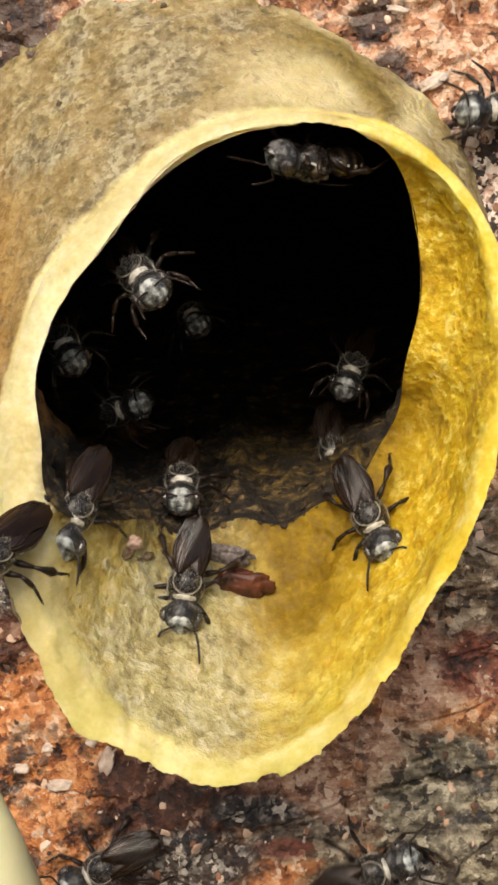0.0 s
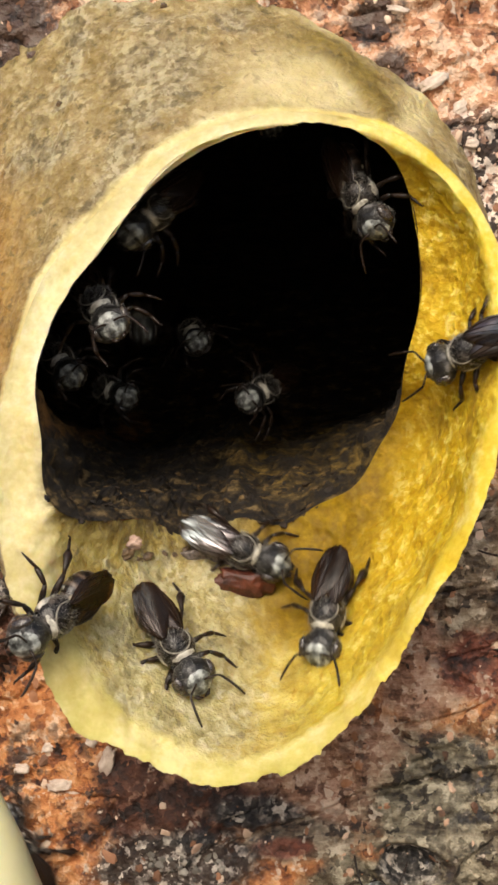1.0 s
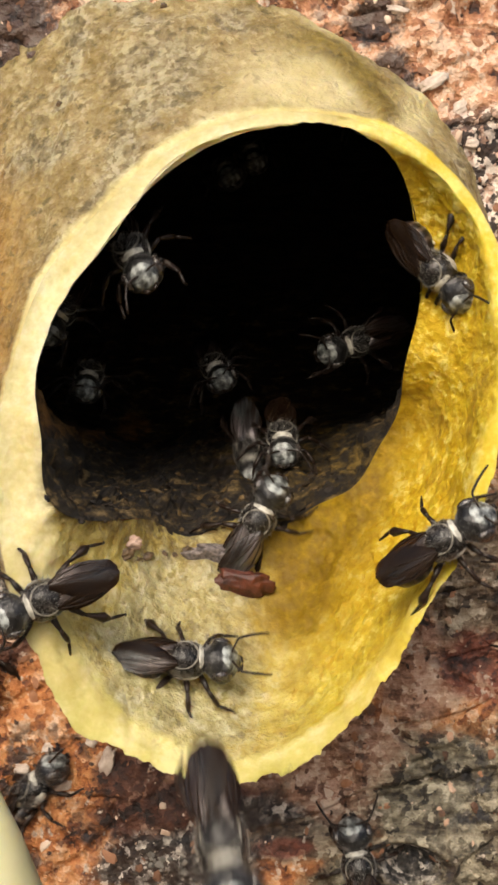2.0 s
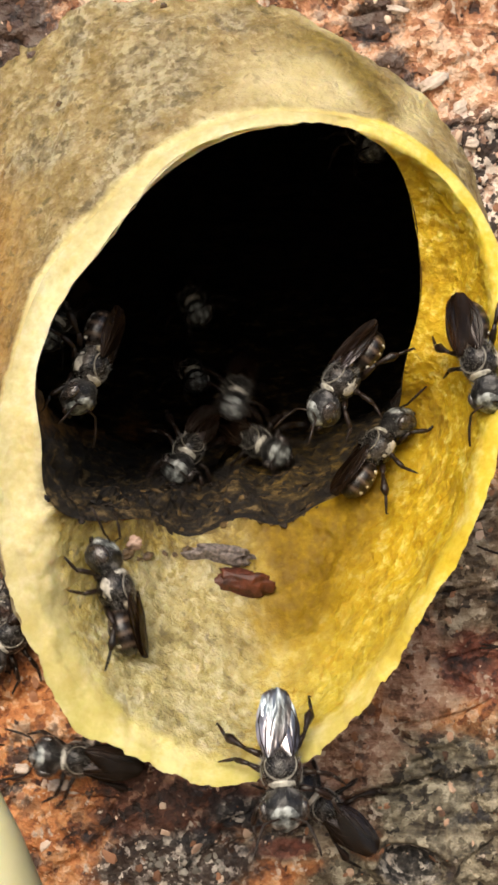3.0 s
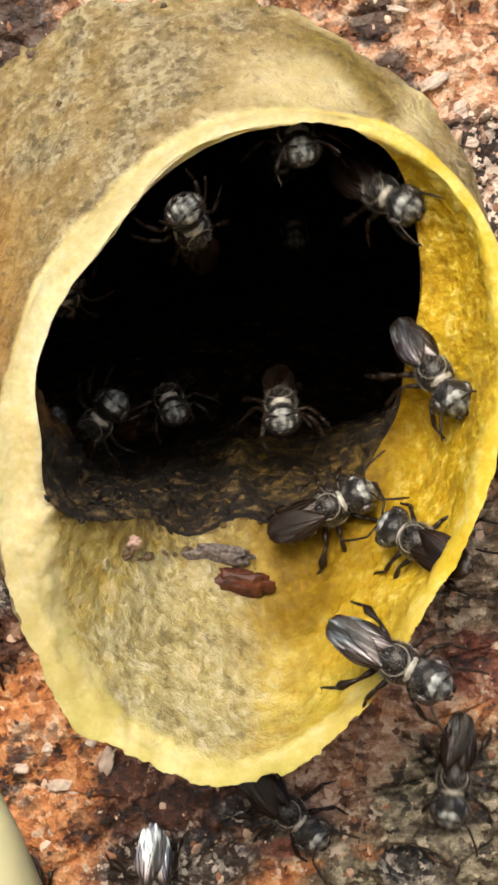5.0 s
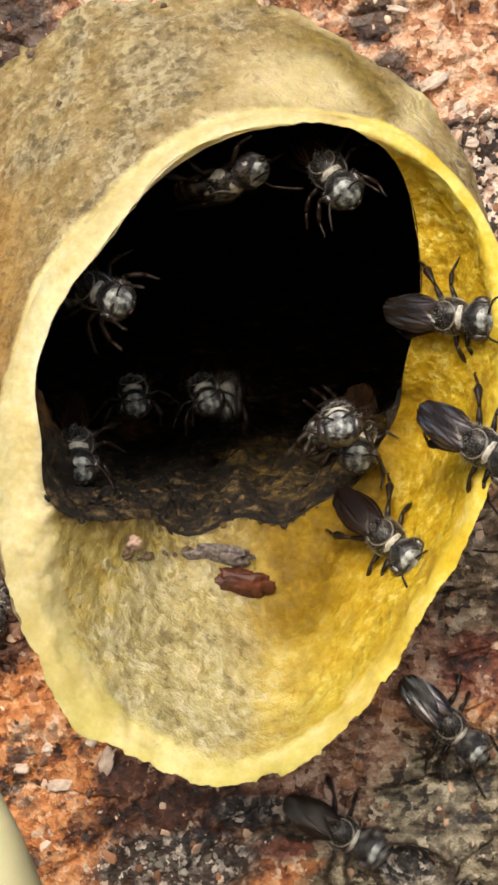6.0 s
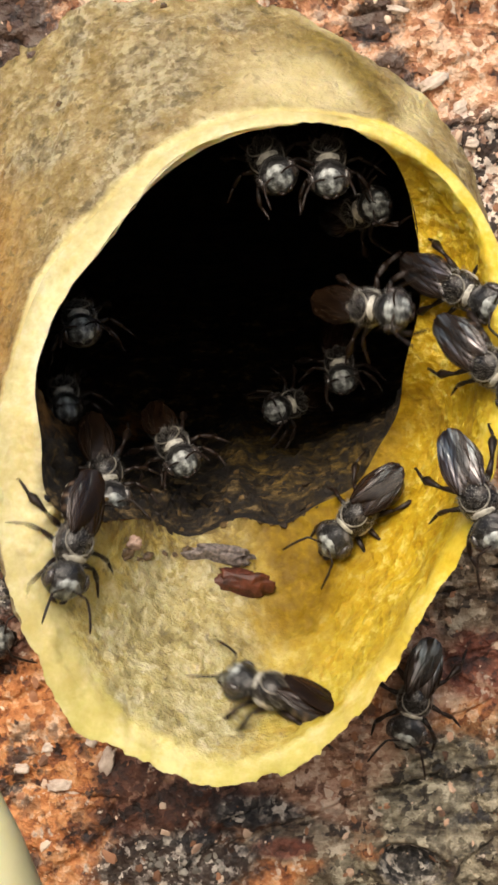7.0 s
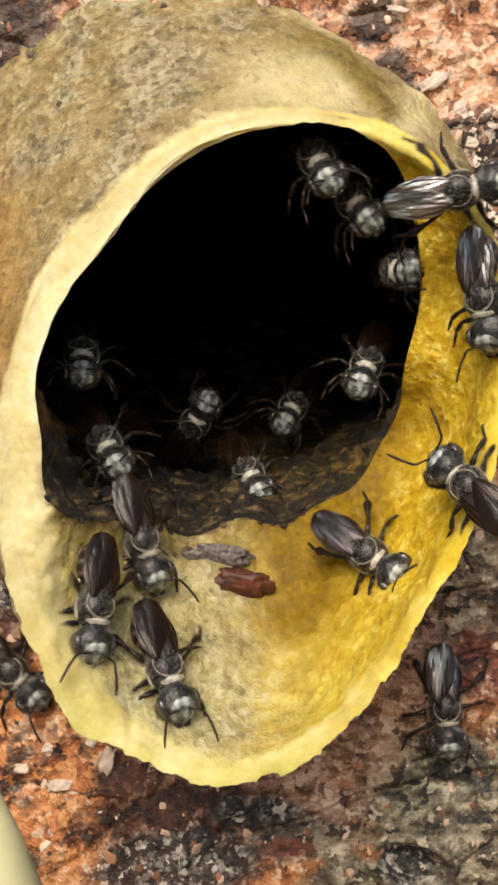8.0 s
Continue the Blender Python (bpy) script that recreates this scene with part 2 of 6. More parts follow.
def hollow_material():
    n = Nodes("hollow_wood")
    flow = dict(stretch=(0.5, 0.9, 1.3), turn=(0, -8, 0))
    mid = n.noise(1.3, 6, 0.70, warp=0.15, **flow)
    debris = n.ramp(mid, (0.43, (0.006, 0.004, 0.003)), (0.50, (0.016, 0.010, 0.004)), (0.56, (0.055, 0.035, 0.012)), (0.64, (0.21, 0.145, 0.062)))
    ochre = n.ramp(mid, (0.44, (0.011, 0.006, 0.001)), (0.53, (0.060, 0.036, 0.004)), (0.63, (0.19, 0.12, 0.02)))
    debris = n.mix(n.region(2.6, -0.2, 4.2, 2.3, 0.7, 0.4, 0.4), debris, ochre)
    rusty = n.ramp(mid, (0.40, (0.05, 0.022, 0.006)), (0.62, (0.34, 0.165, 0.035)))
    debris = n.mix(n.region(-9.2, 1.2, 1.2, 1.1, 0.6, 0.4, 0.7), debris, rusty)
    # walls kept near black: the hollow's deep shade put into their colour
    shaded_lining = n.ramp(mid, (0.40, (0.006, 0.005, 0.004)), (0.62, (0.05, 0.033, 0.018)))
    return n.done(n.mix(n.mask("floor"), shaded_lining, debris), 0.8, n.bump(mid, 0.6, 0.9))


def chitin_material(name, dark, light, rough, scale=3.0, down=1.0, shine=0.8):
    n = Nodes(name)
    a = n.noise(scale, 4, 0.6)
    b = n.noise(9.0, 3, 0.7)
    color = n.ramp(a, (0.35, dark), (0.52, light), (0.60, tuple(c * down for c in light)))
    return n.done(color, n.ramp(b, (0.3, rough - 0.08), (0.7, rough + 0.12)), n.bump(n.noise(2.6, 3, 0.55), 0.14, 0.6, n.bump(b, 0.02, 0.4)), Specular_IOR_Level=shine)


def abdomen_material():
    n = Nodes("abdomen_chitin")
    bands = n.node("ShaderNodeTexWave")
    bands.bands_direction = "Y"
    n.put(bands.inputs["Vector"], n.space((1, 1, 1)))
    bands.inputs["Scale"].default_value, bands.inputs["Distortion"].default_value = 0.62, 0.6
    color = n.ramp(bands.outputs["Fac"], (0.25, (0.010, 0.007, 0.006)), (0.75, (0.040, 0.024, 0.016)), (0.95, (0.10, 0.07, 0.05)))
    fine = n.noise(8.0, 3, 0.7)
    return n.done(color, n.ramp(fine, (0.3, 0.22), (0.7, 0.4)), n.bump(fine, 0.03, 0.5), Specular_IOR_Level=0.6)


def wing_material(name, glint):
    """Smoky brown film; the second argument sets a streaky sheen painted on as glint."""
    n = Nodes(name)
    n.tree.nodes.remove(n.bsdf)
    gloss = n.node("ShaderNodeBsdfPrincipled")
    tone = n.noise(1.6, 4, 0.6, stretch=(1.6, 0.4, 1), warp=0.3)
    n.put(gloss.inputs["Base Color"], n.ramp(tone, (0.34, (0.006, 0.003, 0.002)), (0.66, (0.042, 0.022, 0.010))))
    gloss.inputs["Roughness"].default_value = 0.30
    gloss.inputs["Specular IOR Level"].default_value = 0.22
    n.put(gloss.inputs["Normal"], n.bump(n.noise(0.8, 2, 0.5, stretch=(1.4, 0.5, 1)), 0.25, 0.5))
    clear = n.node("ShaderNodeBsdfTransparent")
    clear.inputs[0].default_value = (0.45, 0.32, 0.17, 1)
    blend = n.node("ShaderNodeMixShader")
    n.put(blend.inputs[0], n.ramp(tone, (0.34, 0.72), (0.66, 0.34)))
    n.put(blend.inputs[1], clear.outputs[0]), n.put(blend.inputs[2], gloss.outputs[0])
    sheen = n.node("ShaderNodeBsdfGlossy")
    n.put(sheen.inputs["Color"], n.ramp(n.noise(0.7, 2, 0.5), (0.40, (0.70, 0.82, 0.88)), (0.60, (0.95, 0.88, 0.92))))
    sheen.inputs["Roughness"].default_value = 0.34
    n.put(sheen.inputs["Normal"], n.bump(n.noise(1.0, 3, 0.5, stretch=(1.6, 0.5, 1)), 0.35, 0.7))
    film = n.node("ShaderNodeMixShader")
    n.put(film.inputs[0], n.sum(n.ramp(n.noise(0.8, 3, 0.55, stretch=(2.0, 0.35, 1)), (0.44, 0.05), (0.60, 0.6)), glint, "MULTIPLY"))
    n.put(film.inputs[1], blend.outputs[0]), n.put(film.inputs[2], sheen.outputs[0])
    n.put(n.tree.nodes["Material Output"].inputs["Surface"], film.outputs[0])
    return n.mat


def plain_material(name, low, high, rough, per_mm=1.0, depth=0.1, **more):
    n = Nodes(name)
    a = n.noise(per_mm, 5, 0.6)
    return n.done(n.ramp(a, (0.3, low), (0.7, high)), rough, n.bump(a, depth, 0.6), **more)


def crumb_material(name, dark, middle, light):
    n = Nodes(name)
    own = n.node("ShaderNodeNewGeometry").outputs["Random Per Island"]
    tone = n.sum(n.sum(own, 0.75, "MULTIPLY"), n.sum(n.noise(3.0, 4, 0.6), 0.25, "MULTIPLY"))
    return n.done(n.ramp(tone, (0.15, dark), (0.55, middle), (0.95, light)), 0.75, n.bump(n.noise(4.0, 3), 0.06, 0.6))


WAX, BARK, HOLLOW = wax_material(), bark_material(), hollow_material()
BLACK = chitin_material("black_chitin", (0.005, 0.0045, 0.004), (0.020, 0.017, 0.015), 0.26, 2.2, 3.2, 0.35)
HEAD = chitin_material("head_chitin", (0.006, 0.006, 0.006), (0.029, 0.028, 0.028), 0.32, 1.9, 5.5, 0.4)
LEG = chitin_material("leg_chitin", (0.005, 0.004, 0.003), (0.020, 0.011, 0.007), 0.34, shine=0.3)
SILVER = chitin_material("silver_face", (0.012, 0.013, 0.013), (0.17, 0.182, 0.176), 0.34, 2.6, 2.6, 0.6)
TAN = chitin_material("tan_margin", (0.035, 0.028, 0.02), (0.23, 0.20, 0.145), 0.5)
MARGIN = chitin_material("margin_line", (0.05, 0.045, 0.035), (0.25, 0.23, 0.185), 0.5)
COLLAR = chitin_material("collar_band", (0.12, 0.11, 0.085), (0.63, 0.61, 0.53), 0.45, 2.6)
CREAM = chitin_material("cream_marking", (0.42, 0.39, 0.30), (0.74, 0.70, 0.58), 0.45)
EYE_MAT = chitin_material("eye_chitin", (0.012, 0.010, 0.009), (0.05, 0.04, 0.035), 0.22, 6.0)
ABDOMEN, WING = abdomen_material(), wing_material("smoky_wing", 0.05)
# copies of the smoky film with more glint put in
WING_GLINT, WING_BRIGHT_GLINT = wing_material("glint_wing", 0.35), wing_material("bright_glint_wing", 1.0)
VEIN = chitin_material("wing_vein", (0.006, 0.004, 0.003), (0.022, 0.013, 0.008), 0.5, shine=0.2)
RESIN = plain_material("red_resin", (0.016, 0.006, 0.005), (0.15, 0.04, 0.02), 0.4, 1.8, 0.3)
FLAKE = plain_material("grey_flake", (0.02, 0.016, 0.018), (0.30, 0.25, 0.23), 0.6, 4.5, 0.3)
STEM = plain_material("pale_stem", (0.60, 0.57, 0.31), (0.72, 0.69, 0.43), 0.5, 0.35, 0.05,
                      Subsurface_Weight=0.3, Subsurface_Radius=(1.0, 0.8, 0.3), Subsurface_Scale=0.001)
LICHEN = crumb_material("lichen", (0.04, 0.036, 0.03), (0.22, 0.20, 0.17), (0.55, 0.52, 0.45))
SOIL = plain_material("leaf_litter", (0.05, 0.035, 0.02), (0.20, 0.14, 0.075), 0.9, 0.02, 5.0)
PINKISH = plain_material("pinkish_wax", (0.34, 0.20, 0.15), (0.60, 0.44, 0.36), 0.6, 2.0, 0.1)
PALE_BARK = plain_material("pale_bark", (0.42, 0.30, 0.23), (0.78, 0.68, 0.58), 0.7, 2.2, 0.15)
DUST = plain_material("resin_crumb", (0.03, 0.02, 0.012), (0.16, 0.10, 0.05), 0.5, 2.0, 0.1)


# ---- mesh helpers ----
def finish(ob, material, smooth=True):
    ob.data.materials.append(material)
    if smooth:
        ob.data.polygons.foreach_set("use_smooth", [True] * len(ob.data.polygons))
    return ob


def sheet(name, points, material, closed=True, masks=None):
    """A grid of rows of points (rows x around x 3, in mm) as one mesh; closed joins the ends of each row."""
    rows, around = points.shape[:2]
    mesh = bpy.data.meshes.new(name)
    r, c = np.meshgrid(np.arange(rows - 1), np.arange(around if closed else around - 1), indexing="ij")
    d = (c + 1) % around
    faces = np.stack([r * around + c, r * around + d, (r + 1) * around + d, (r + 1) * around + c], -1).reshape(-1, 4)
    mesh.from_pydata((points.reshape(-1, 3) * MM).tolist(), [], faces.tolist())
    for key, value in (masks or {}).items():
        a = mesh.attributes.new(key, "FLOAT", "POINT")
        a.data.foreach_set("value", np.ascontiguousarray(value.reshape(-1), dtype=np.float32))
    mesh.update()
    return finish(new(name, mesh), material)


def part(name, bm, material, parent=None, label=""):
    mesh = bpy.data.meshes.new(name)
    bm.to_mesh(mesh)
    bm.free()
    ob = finish(new(name, mesh), material)
    ob.parent = parent
    return tagged(ob, label)


def ball(bm, center, radii, turn=(0, 0, 0), rings=12, around=16, shape=None):
    m = Matrix.Translation(Vector(center) * MM) @ Euler([radians(a) for a in turn]).to_matrix().to_4x4()
    made = bmesh.ops.create_uvsphere(bm, u_segments=around, v_segments=rings, radius=1.0)["verts"]
    for v in made:
        p = Vector(v.co)
        if shape:
            p = shape(p)
        v.co = m @ Vector((p.x * radii[0] * MM, p.y * radii[1] * MM, p.z * radii[2] * MM))
    return made


def tube(bm, points, radii, around=8, flat=None):
    """A tapered tube through points, in mm; flat squeezes single rings across."""
    loops = []
    for i, p in enumerate(points):
        p = Vector(p)
        a, b = Vector(points[max(i - 1, 0)]), Vector(points[min(i + 1, len(points) - 1)])
        way = (b - a).normalized()
        side = way.cross(Vector((0, 0, 1)))
        side = side.normalized() if side.length > 1e-4 else Vector((1, 0, 0))
        up = side.cross(way)
        f = flat[i] if flat else 1.0
        loops.append([bm.verts.new((p + radii[i] * (math.cos(t) * side * f + math.sin(t) * up)) * MM)
                      for t in (2 * math.pi * k / around for k in range(around))])
    for one, two in zip(loops, loops[1:]):
        for k in range(around):
            bm.faces.new((one[k], one[(k + 1) % around], two[(k + 1) % around], two[k]))
    bm.faces.new(loops[0][::-1]), bm.faces.new(loops[-1])


def at(x, y, z, rx, ry, rz):
    """A pose from millimetres and degrees."""
    return pose(x * MM, y * MM, z * MM, rx, ry, rz)


# ---- the entrance tube ----
HOLE = ((-0.5, 2.26), [8.2, -0.321, 2.131, -0.27, 1.007, -0.622, -0.532, -0.154, -0.108, 0.128, -0.117, -0.018, -0.03, 0.115, 0.071, -0.083, -0.077, -0.058, 0.105, 0.108, -0.053, -0.027, -0.087])
RIM = ((-0.5, 2.26), [12.202, 0.828, -1.847, -1.608, 1.132, 0.029, 0.673, 0.217, -0.122, -0.05, -0.117, -0.111, -0.03, -0.02, 0.001, -0.02, 0.054])
BASE = ((-0.5, 2.26), [13.409, -1.487, 2.129, -1.964, -0.228, 0.43, 0.027, 0.257, 0.246, -0.107, -0.06, -0.068, 0.044])
BARK_DEPTH = 4.5


def loop(curve, angle):
    (cx, cz), c = curve
    r = c[0] + sum(c[2 * k - 1] * np.cos(k * angle) + c[2 * k] * np.sin(k * angle) for k in range(1, (len(c) + 1) // 2))
    return np.stack([cx + r * np.cos(angle), cz + r * np.sin(angle)], -1)


def rough_field(points, size, seed, octaves=3):
    """Fractal noise at points (n x 3, mm)."""
    o = Vector((seed * 7.31, seed * 3.17, seed * 1.93))
    flat = points.reshape(-1, 3) / size
    return np.array([noise.fractal(Vector(p) + o, 1.0, 2.0, octaves) for p in flat]).reshape(points.shape[:-1])


def eye_scaled(flat, depth):
    """Scales a section by its depth along the eye's rays, so its outline stays put."""
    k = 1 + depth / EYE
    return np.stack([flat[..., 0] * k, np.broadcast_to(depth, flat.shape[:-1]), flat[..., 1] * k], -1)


def depths(angle):
    """Depth of the rim and of the inner edge, the gap between them, and the width of the flat lip, in mm."""
    rim_depth = -3.0 + 2.0 * np.sin(angle) + 0.3 * np.cos(angle)
    gap = np.linalg.norm(loop(HOLE, angle) - loop(RIM, angle), axis=-1)
    shelf = 0.5 + 2.3 * np.exp(-(np.abs(np.angle(np.exp(1j * (angle - radians(190))))) / radians(62)) ** 4)
    roll = 0.05 - 0.50 * np.sin(angle) + 0.25 * np.cos(angle)         # the lip rolls outward above, inward below
    drop = roll + 7.9 * (1 - np.exp(-(np.maximum(gap - shelf, 0) / 2.6) ** 1.3))
    drop = drop * (1 - 0.45 * np.exp(-((angle - radians(221)) / radians(13)) ** 2))      # worn down beside the hollow
    drop = drop * (1 - 0.50 * np.exp(-(np.angle(np.exp(1j * (angle - radians(32)))) / radians(34)) ** 4))      # shallow where the wax leans on the bark
    return rim_depth, rim_depth + drop, gap, shelf, roll


def gentle(angle):
    """How gently the lip passes into the bowl: 1 on the worn flank, 0 on the fresh one."""
    return np.exp(-(np.abs(np.angle(np.exp(1j * (angle - radians(232))))) / radians(34)) ** 4)


def build_tube():
    angle = np.linspace(0, 2 * math.pi, 900, endpoint=False)
    hole, rim, base = loop(HOLE, angle), loop(RIM, angle), loop(BASE, angle)
    rim_depth, hole_depth, gap, shelf, roll = depths(angle)
    base = base * (1 + 0.065 * np.exp(-((angle - radians(50)) / radians(15)) ** 2))[:, None]      # a flange drawn out on the bark
    # torn, uneven edge on the lower half
    ragged = np.array([noise.fractal(Vector((a * 9, 0.3, 0)), 0.8, 2.0, 4) for a in angle])
    steps = np.array([noise.cell(Vector((a * 17, 2.3, 0))) for a in angle])
    low = np.clip(0.35 - np.sin(angle + 0.25), 0, 1)
    notch = np.array([noise.cell(Vector((a * 31, 5.1, 0))) for a in angle])
    tongue = 0.030 * np.exp(-((angle - radians(244.5)) / radians(4.5)) ** 2) - 0.012 * np.exp(-((angle - radians(255)) / radians(6)) ** 2)
    torn = rim * ((0.012 * ragged + 0.008 * steps + 0.004 * notch) * low + tongue)[:, None]
    rows, inside, lip, soil = [], [], [], []
    for s in np.linspace(1, 0, 70):                       # outside, from the bark to the lip
        bulge = 0.22 * math.sin(math.pi * min(1, s * 1.15))
        flat = rim + (base - rim) * s + torn * math.exp(-s * 14)
        depth = rim_depth + 0.25 + (BARK_DEPTH + 1.2 - rim_depth) * (s ** 1.25 * (1 - bulge) + bulge * s)
        rows.append(eye_scaled(flat, depth)), inside.append(0.0), lip.append(np.full(len(angle), max(0, 1 - s * 11))), soil.append(max(0, s * 4 - 3))
    for s in np.linspace(0, 1, 90):                       # inside, from the lip to the hollow
        flat = rim + (hole - rim) * s
        flat = flat + torn * np.exp(-s * gap / 0.45)[:, None]
        d = s * gap                                        # the lip is a flat shelf round the bowl
        u = np.clip((d - shelf) / np.maximum(gap - shelf, 0.05), 0, 1)
        slope = 1 - (1 - u) ** 1.7
        slope = slope + gentle(angle) * (np.clip((d - 0.5 * shelf) / np.maximum(gap - 0.5 * shelf, 0.05), 0, 1) ** 1.15 - slope)
        depth = rim_depth + roll * np.minimum(d / np.minimum(shelf, gap), 1) + (hole_depth - rim_depth - roll) * slope
        rows.append(eye_scaled(flat, depth)), inside.append(1.0), soil.append(max(0, s * 4.2 - 3.2))
        lip.append(1 - np.clip((d - shelf * 0.8) / (0.6 + 0.5 * np.clip(-np.sin(angle + 0.5), 0, 1)), 0, 1))
    points = np.array(rows)
    full = lambda v: np.repeat(np.array(v)[:, None], len(angle), 1)
    for _ in range(6):                                     # soften the crease
        points[72:-1] = (points[71:-2] + 2 * points[72:-1] + points[73:]) / 4
    ins, lip = full(inside), np.clip(np.array(lip), 0, 1)
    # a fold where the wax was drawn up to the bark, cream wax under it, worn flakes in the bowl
    # takes the scaling from the eye out again
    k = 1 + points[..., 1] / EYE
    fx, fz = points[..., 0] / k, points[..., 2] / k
    bend = [np.array([-0.6, 17.3]) * (1 - t) ** 2 + 2 * t * (1 - t) * np.array([3.94, 17.0]) + t * t * np.array([5.74, 13.3]) for t in np.linspace(0, 1, 40)]
    away = np.array([np.hypot(fx - p[0], fz - p[1]) for p in bend])
    near = np.min(away, axis=0)
    which = np.argmin(away, axis=0)
    path = np.array(bend)
    run = np.gradient(path, axis=0)
    beyond = np.sign((fx - path[which, 0]) * -run[which, 1] + (fz - path[which, 1]) * run[which, 0])      # +1 on the bark's side
    outside = 1 - ins
    inner_side, outer_side = near * (beyond < 0), near * (beyond > 0)
    within = np.clip(which / 16, 0, 1) ** 1.5 * np.clip((39 - which) / 3, 0, 1)      # runs out into the wall
    overlap = outside * within * np.where(beyond > 0, np.exp(-(outer_side / 1.1) ** 2), np.exp(-(inner_side / 0.12) ** 2))
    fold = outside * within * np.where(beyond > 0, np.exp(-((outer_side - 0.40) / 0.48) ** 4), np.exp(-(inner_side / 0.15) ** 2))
    cream = outside * np.clip(1.3 * np.exp(-((fx - 2.6) / 3.0) ** 2 - ((fz - 15.2) / 1.35) ** 2) * (beyond < 0) + 1.1 * np.exp(-((fx - 3.4) / 1.1) ** 2 - ((fz - 17.6) / 1.0) ** 2) * (beyond > 0) * (near > 0.75)
                              + 1.2 * np.exp(-((fx - 7.05) / 0.8) ** 2 - ((fz - 14.1) / 1.3) ** 2), 0, 1)
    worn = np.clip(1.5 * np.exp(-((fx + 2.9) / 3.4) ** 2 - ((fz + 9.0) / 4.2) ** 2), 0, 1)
    # amber wax in the valley, with shade painted along the hollow's lower edge
    lean = fx - 2.7 - 0.35 * (fz + 5.2)
    edge_near = (full(np.concatenate([np.zeros(70), np.linspace(1, 0, 90)])) * gap[None, :])
    lower = np.exp(-(np.angle(np.exp(1j * (angle - radians(-42)))) / radians(46)) ** 4)[None, :]
    amber_shade = np.clip(1.15 * np.exp(-(lean / 2.1) ** 2 - ((fz + 5.2) / 3.7) ** 4) + lower * np.exp(-(edge_near / 1.5) ** 2), 0, 0.95) * ins
    # swellings and crumbly relief, along the surface's normal
    across = np.roll(points, -1, 1) - np.roll(points, 1, 1)
    along = np.gradient(points, axis=0)
    normal = np.cross(across, along)
    normal /= np.linalg.norm(normal, axis=-1, keepdims=True) + 1e-9
    rough = 0.28 * rough_field(points, 3.6, 1) + 0.10 * rough_field(points, 0.8, 2, 3) + 0.40 * overlap
    calm = np.clip(np.abs(np.arange(len(rows)) - 70) / 12, 0.12, 1)[:, None]
    points += normal * (rough * calm)[..., None]
    upper = np.exp(-(np.angle(np.exp(1j * (angle - radians(140)))) / radians(68)) ** 6)[None, :]
    masks = {"edge": upper * np.exp(-(edge_near / 0.42) ** 2) * ins, "inside": ins, "lip": lip, "soil": full(soil) * np.exp(-(np.angle(np.exp(1j * (angle - radians(238)))) / radians(40)) ** 4)[None, :], "fold": fold, "cream": cream, "worn": worn, "amber_shade": amber_shade}
    ob = new("entrance_tube")
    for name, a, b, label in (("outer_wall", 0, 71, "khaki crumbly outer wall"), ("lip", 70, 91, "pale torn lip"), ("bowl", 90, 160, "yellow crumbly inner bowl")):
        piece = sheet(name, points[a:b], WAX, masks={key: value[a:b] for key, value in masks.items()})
        piece.parent = ob
        tagged(piece, label)
    return tagged(ob, "flared yellow wax nest entrance with a torn rim, on bark", "nest entrance")


def build_hollow():
    angle = np.linspace(0, 2 * math.pi, 360, endpoint=False)
    hole = loop(HOLE, angle)
    depth0 = depths(angle)[1]
    centre = np.array(HOLE[0])
    rows = []
    down = np.clip(-np.sin(angle), 0, 1) ** 0.8
    for t in np.linspace(0, 1, 80):
        depth = depth0 * (1 - t) + 42 * t
        up = np.clip(np.sin(angle) + 0.35, 0, 1)
        wide = 1.0 + 0.04 * (1 - np.exp(-(depth - depth0))) * up + 0.42 * (1 - np.exp(-np.maximum(depth - 6.0, 0) / 5)) * up - np.minimum(0.75, 1.15 * t ** 0.75) * down
        flat = centre + (hole - centre) * wide[:, None]
        rows.append(eye_scaled(flat, depth))
    for k in np.linspace(0.85, 0.0, 8):                   # the end, rounded off
        last = rows[79]
        mid = last.mean(axis=0)
        p = mid + (last - mid) * k
        p[:, 1] += 4 * math.sqrt(1 - k * k)
        rows.append(p)
    points = np.array(rows)
    rough = 0.75 * rough_field(points * np.array([0.7, 1.2, 1.2]), 1.4, 5, 5)
    grow = np.clip(np.arange(len(rows)) / 3, 0.0, 1)[:, None]
    normal = points - points.mean(axis=1, keepdims=True)
    normal /= np.linalg.norm(normal, axis=-1, keepdims=True) + 1e-6
    floor = np.clip(1.9 - np.abs(np.angle(np.exp(1j * (angle + math.pi / 2)))) / radians(70), 0, 1)[None, :] * np.ones((len(rows), 1))
    points += normal * (rough * grow * np.maximum(floor, np.clip((points[..., 1] - 5) / 6, 0, 1)))[..., None]
    return tagged(sheet("hollow", points, HOLLOW, masks={"floor": floor}), "brown wooden hollow behind the wax entrance, shade darkened into its lining", "tree hollow", kind="structure")


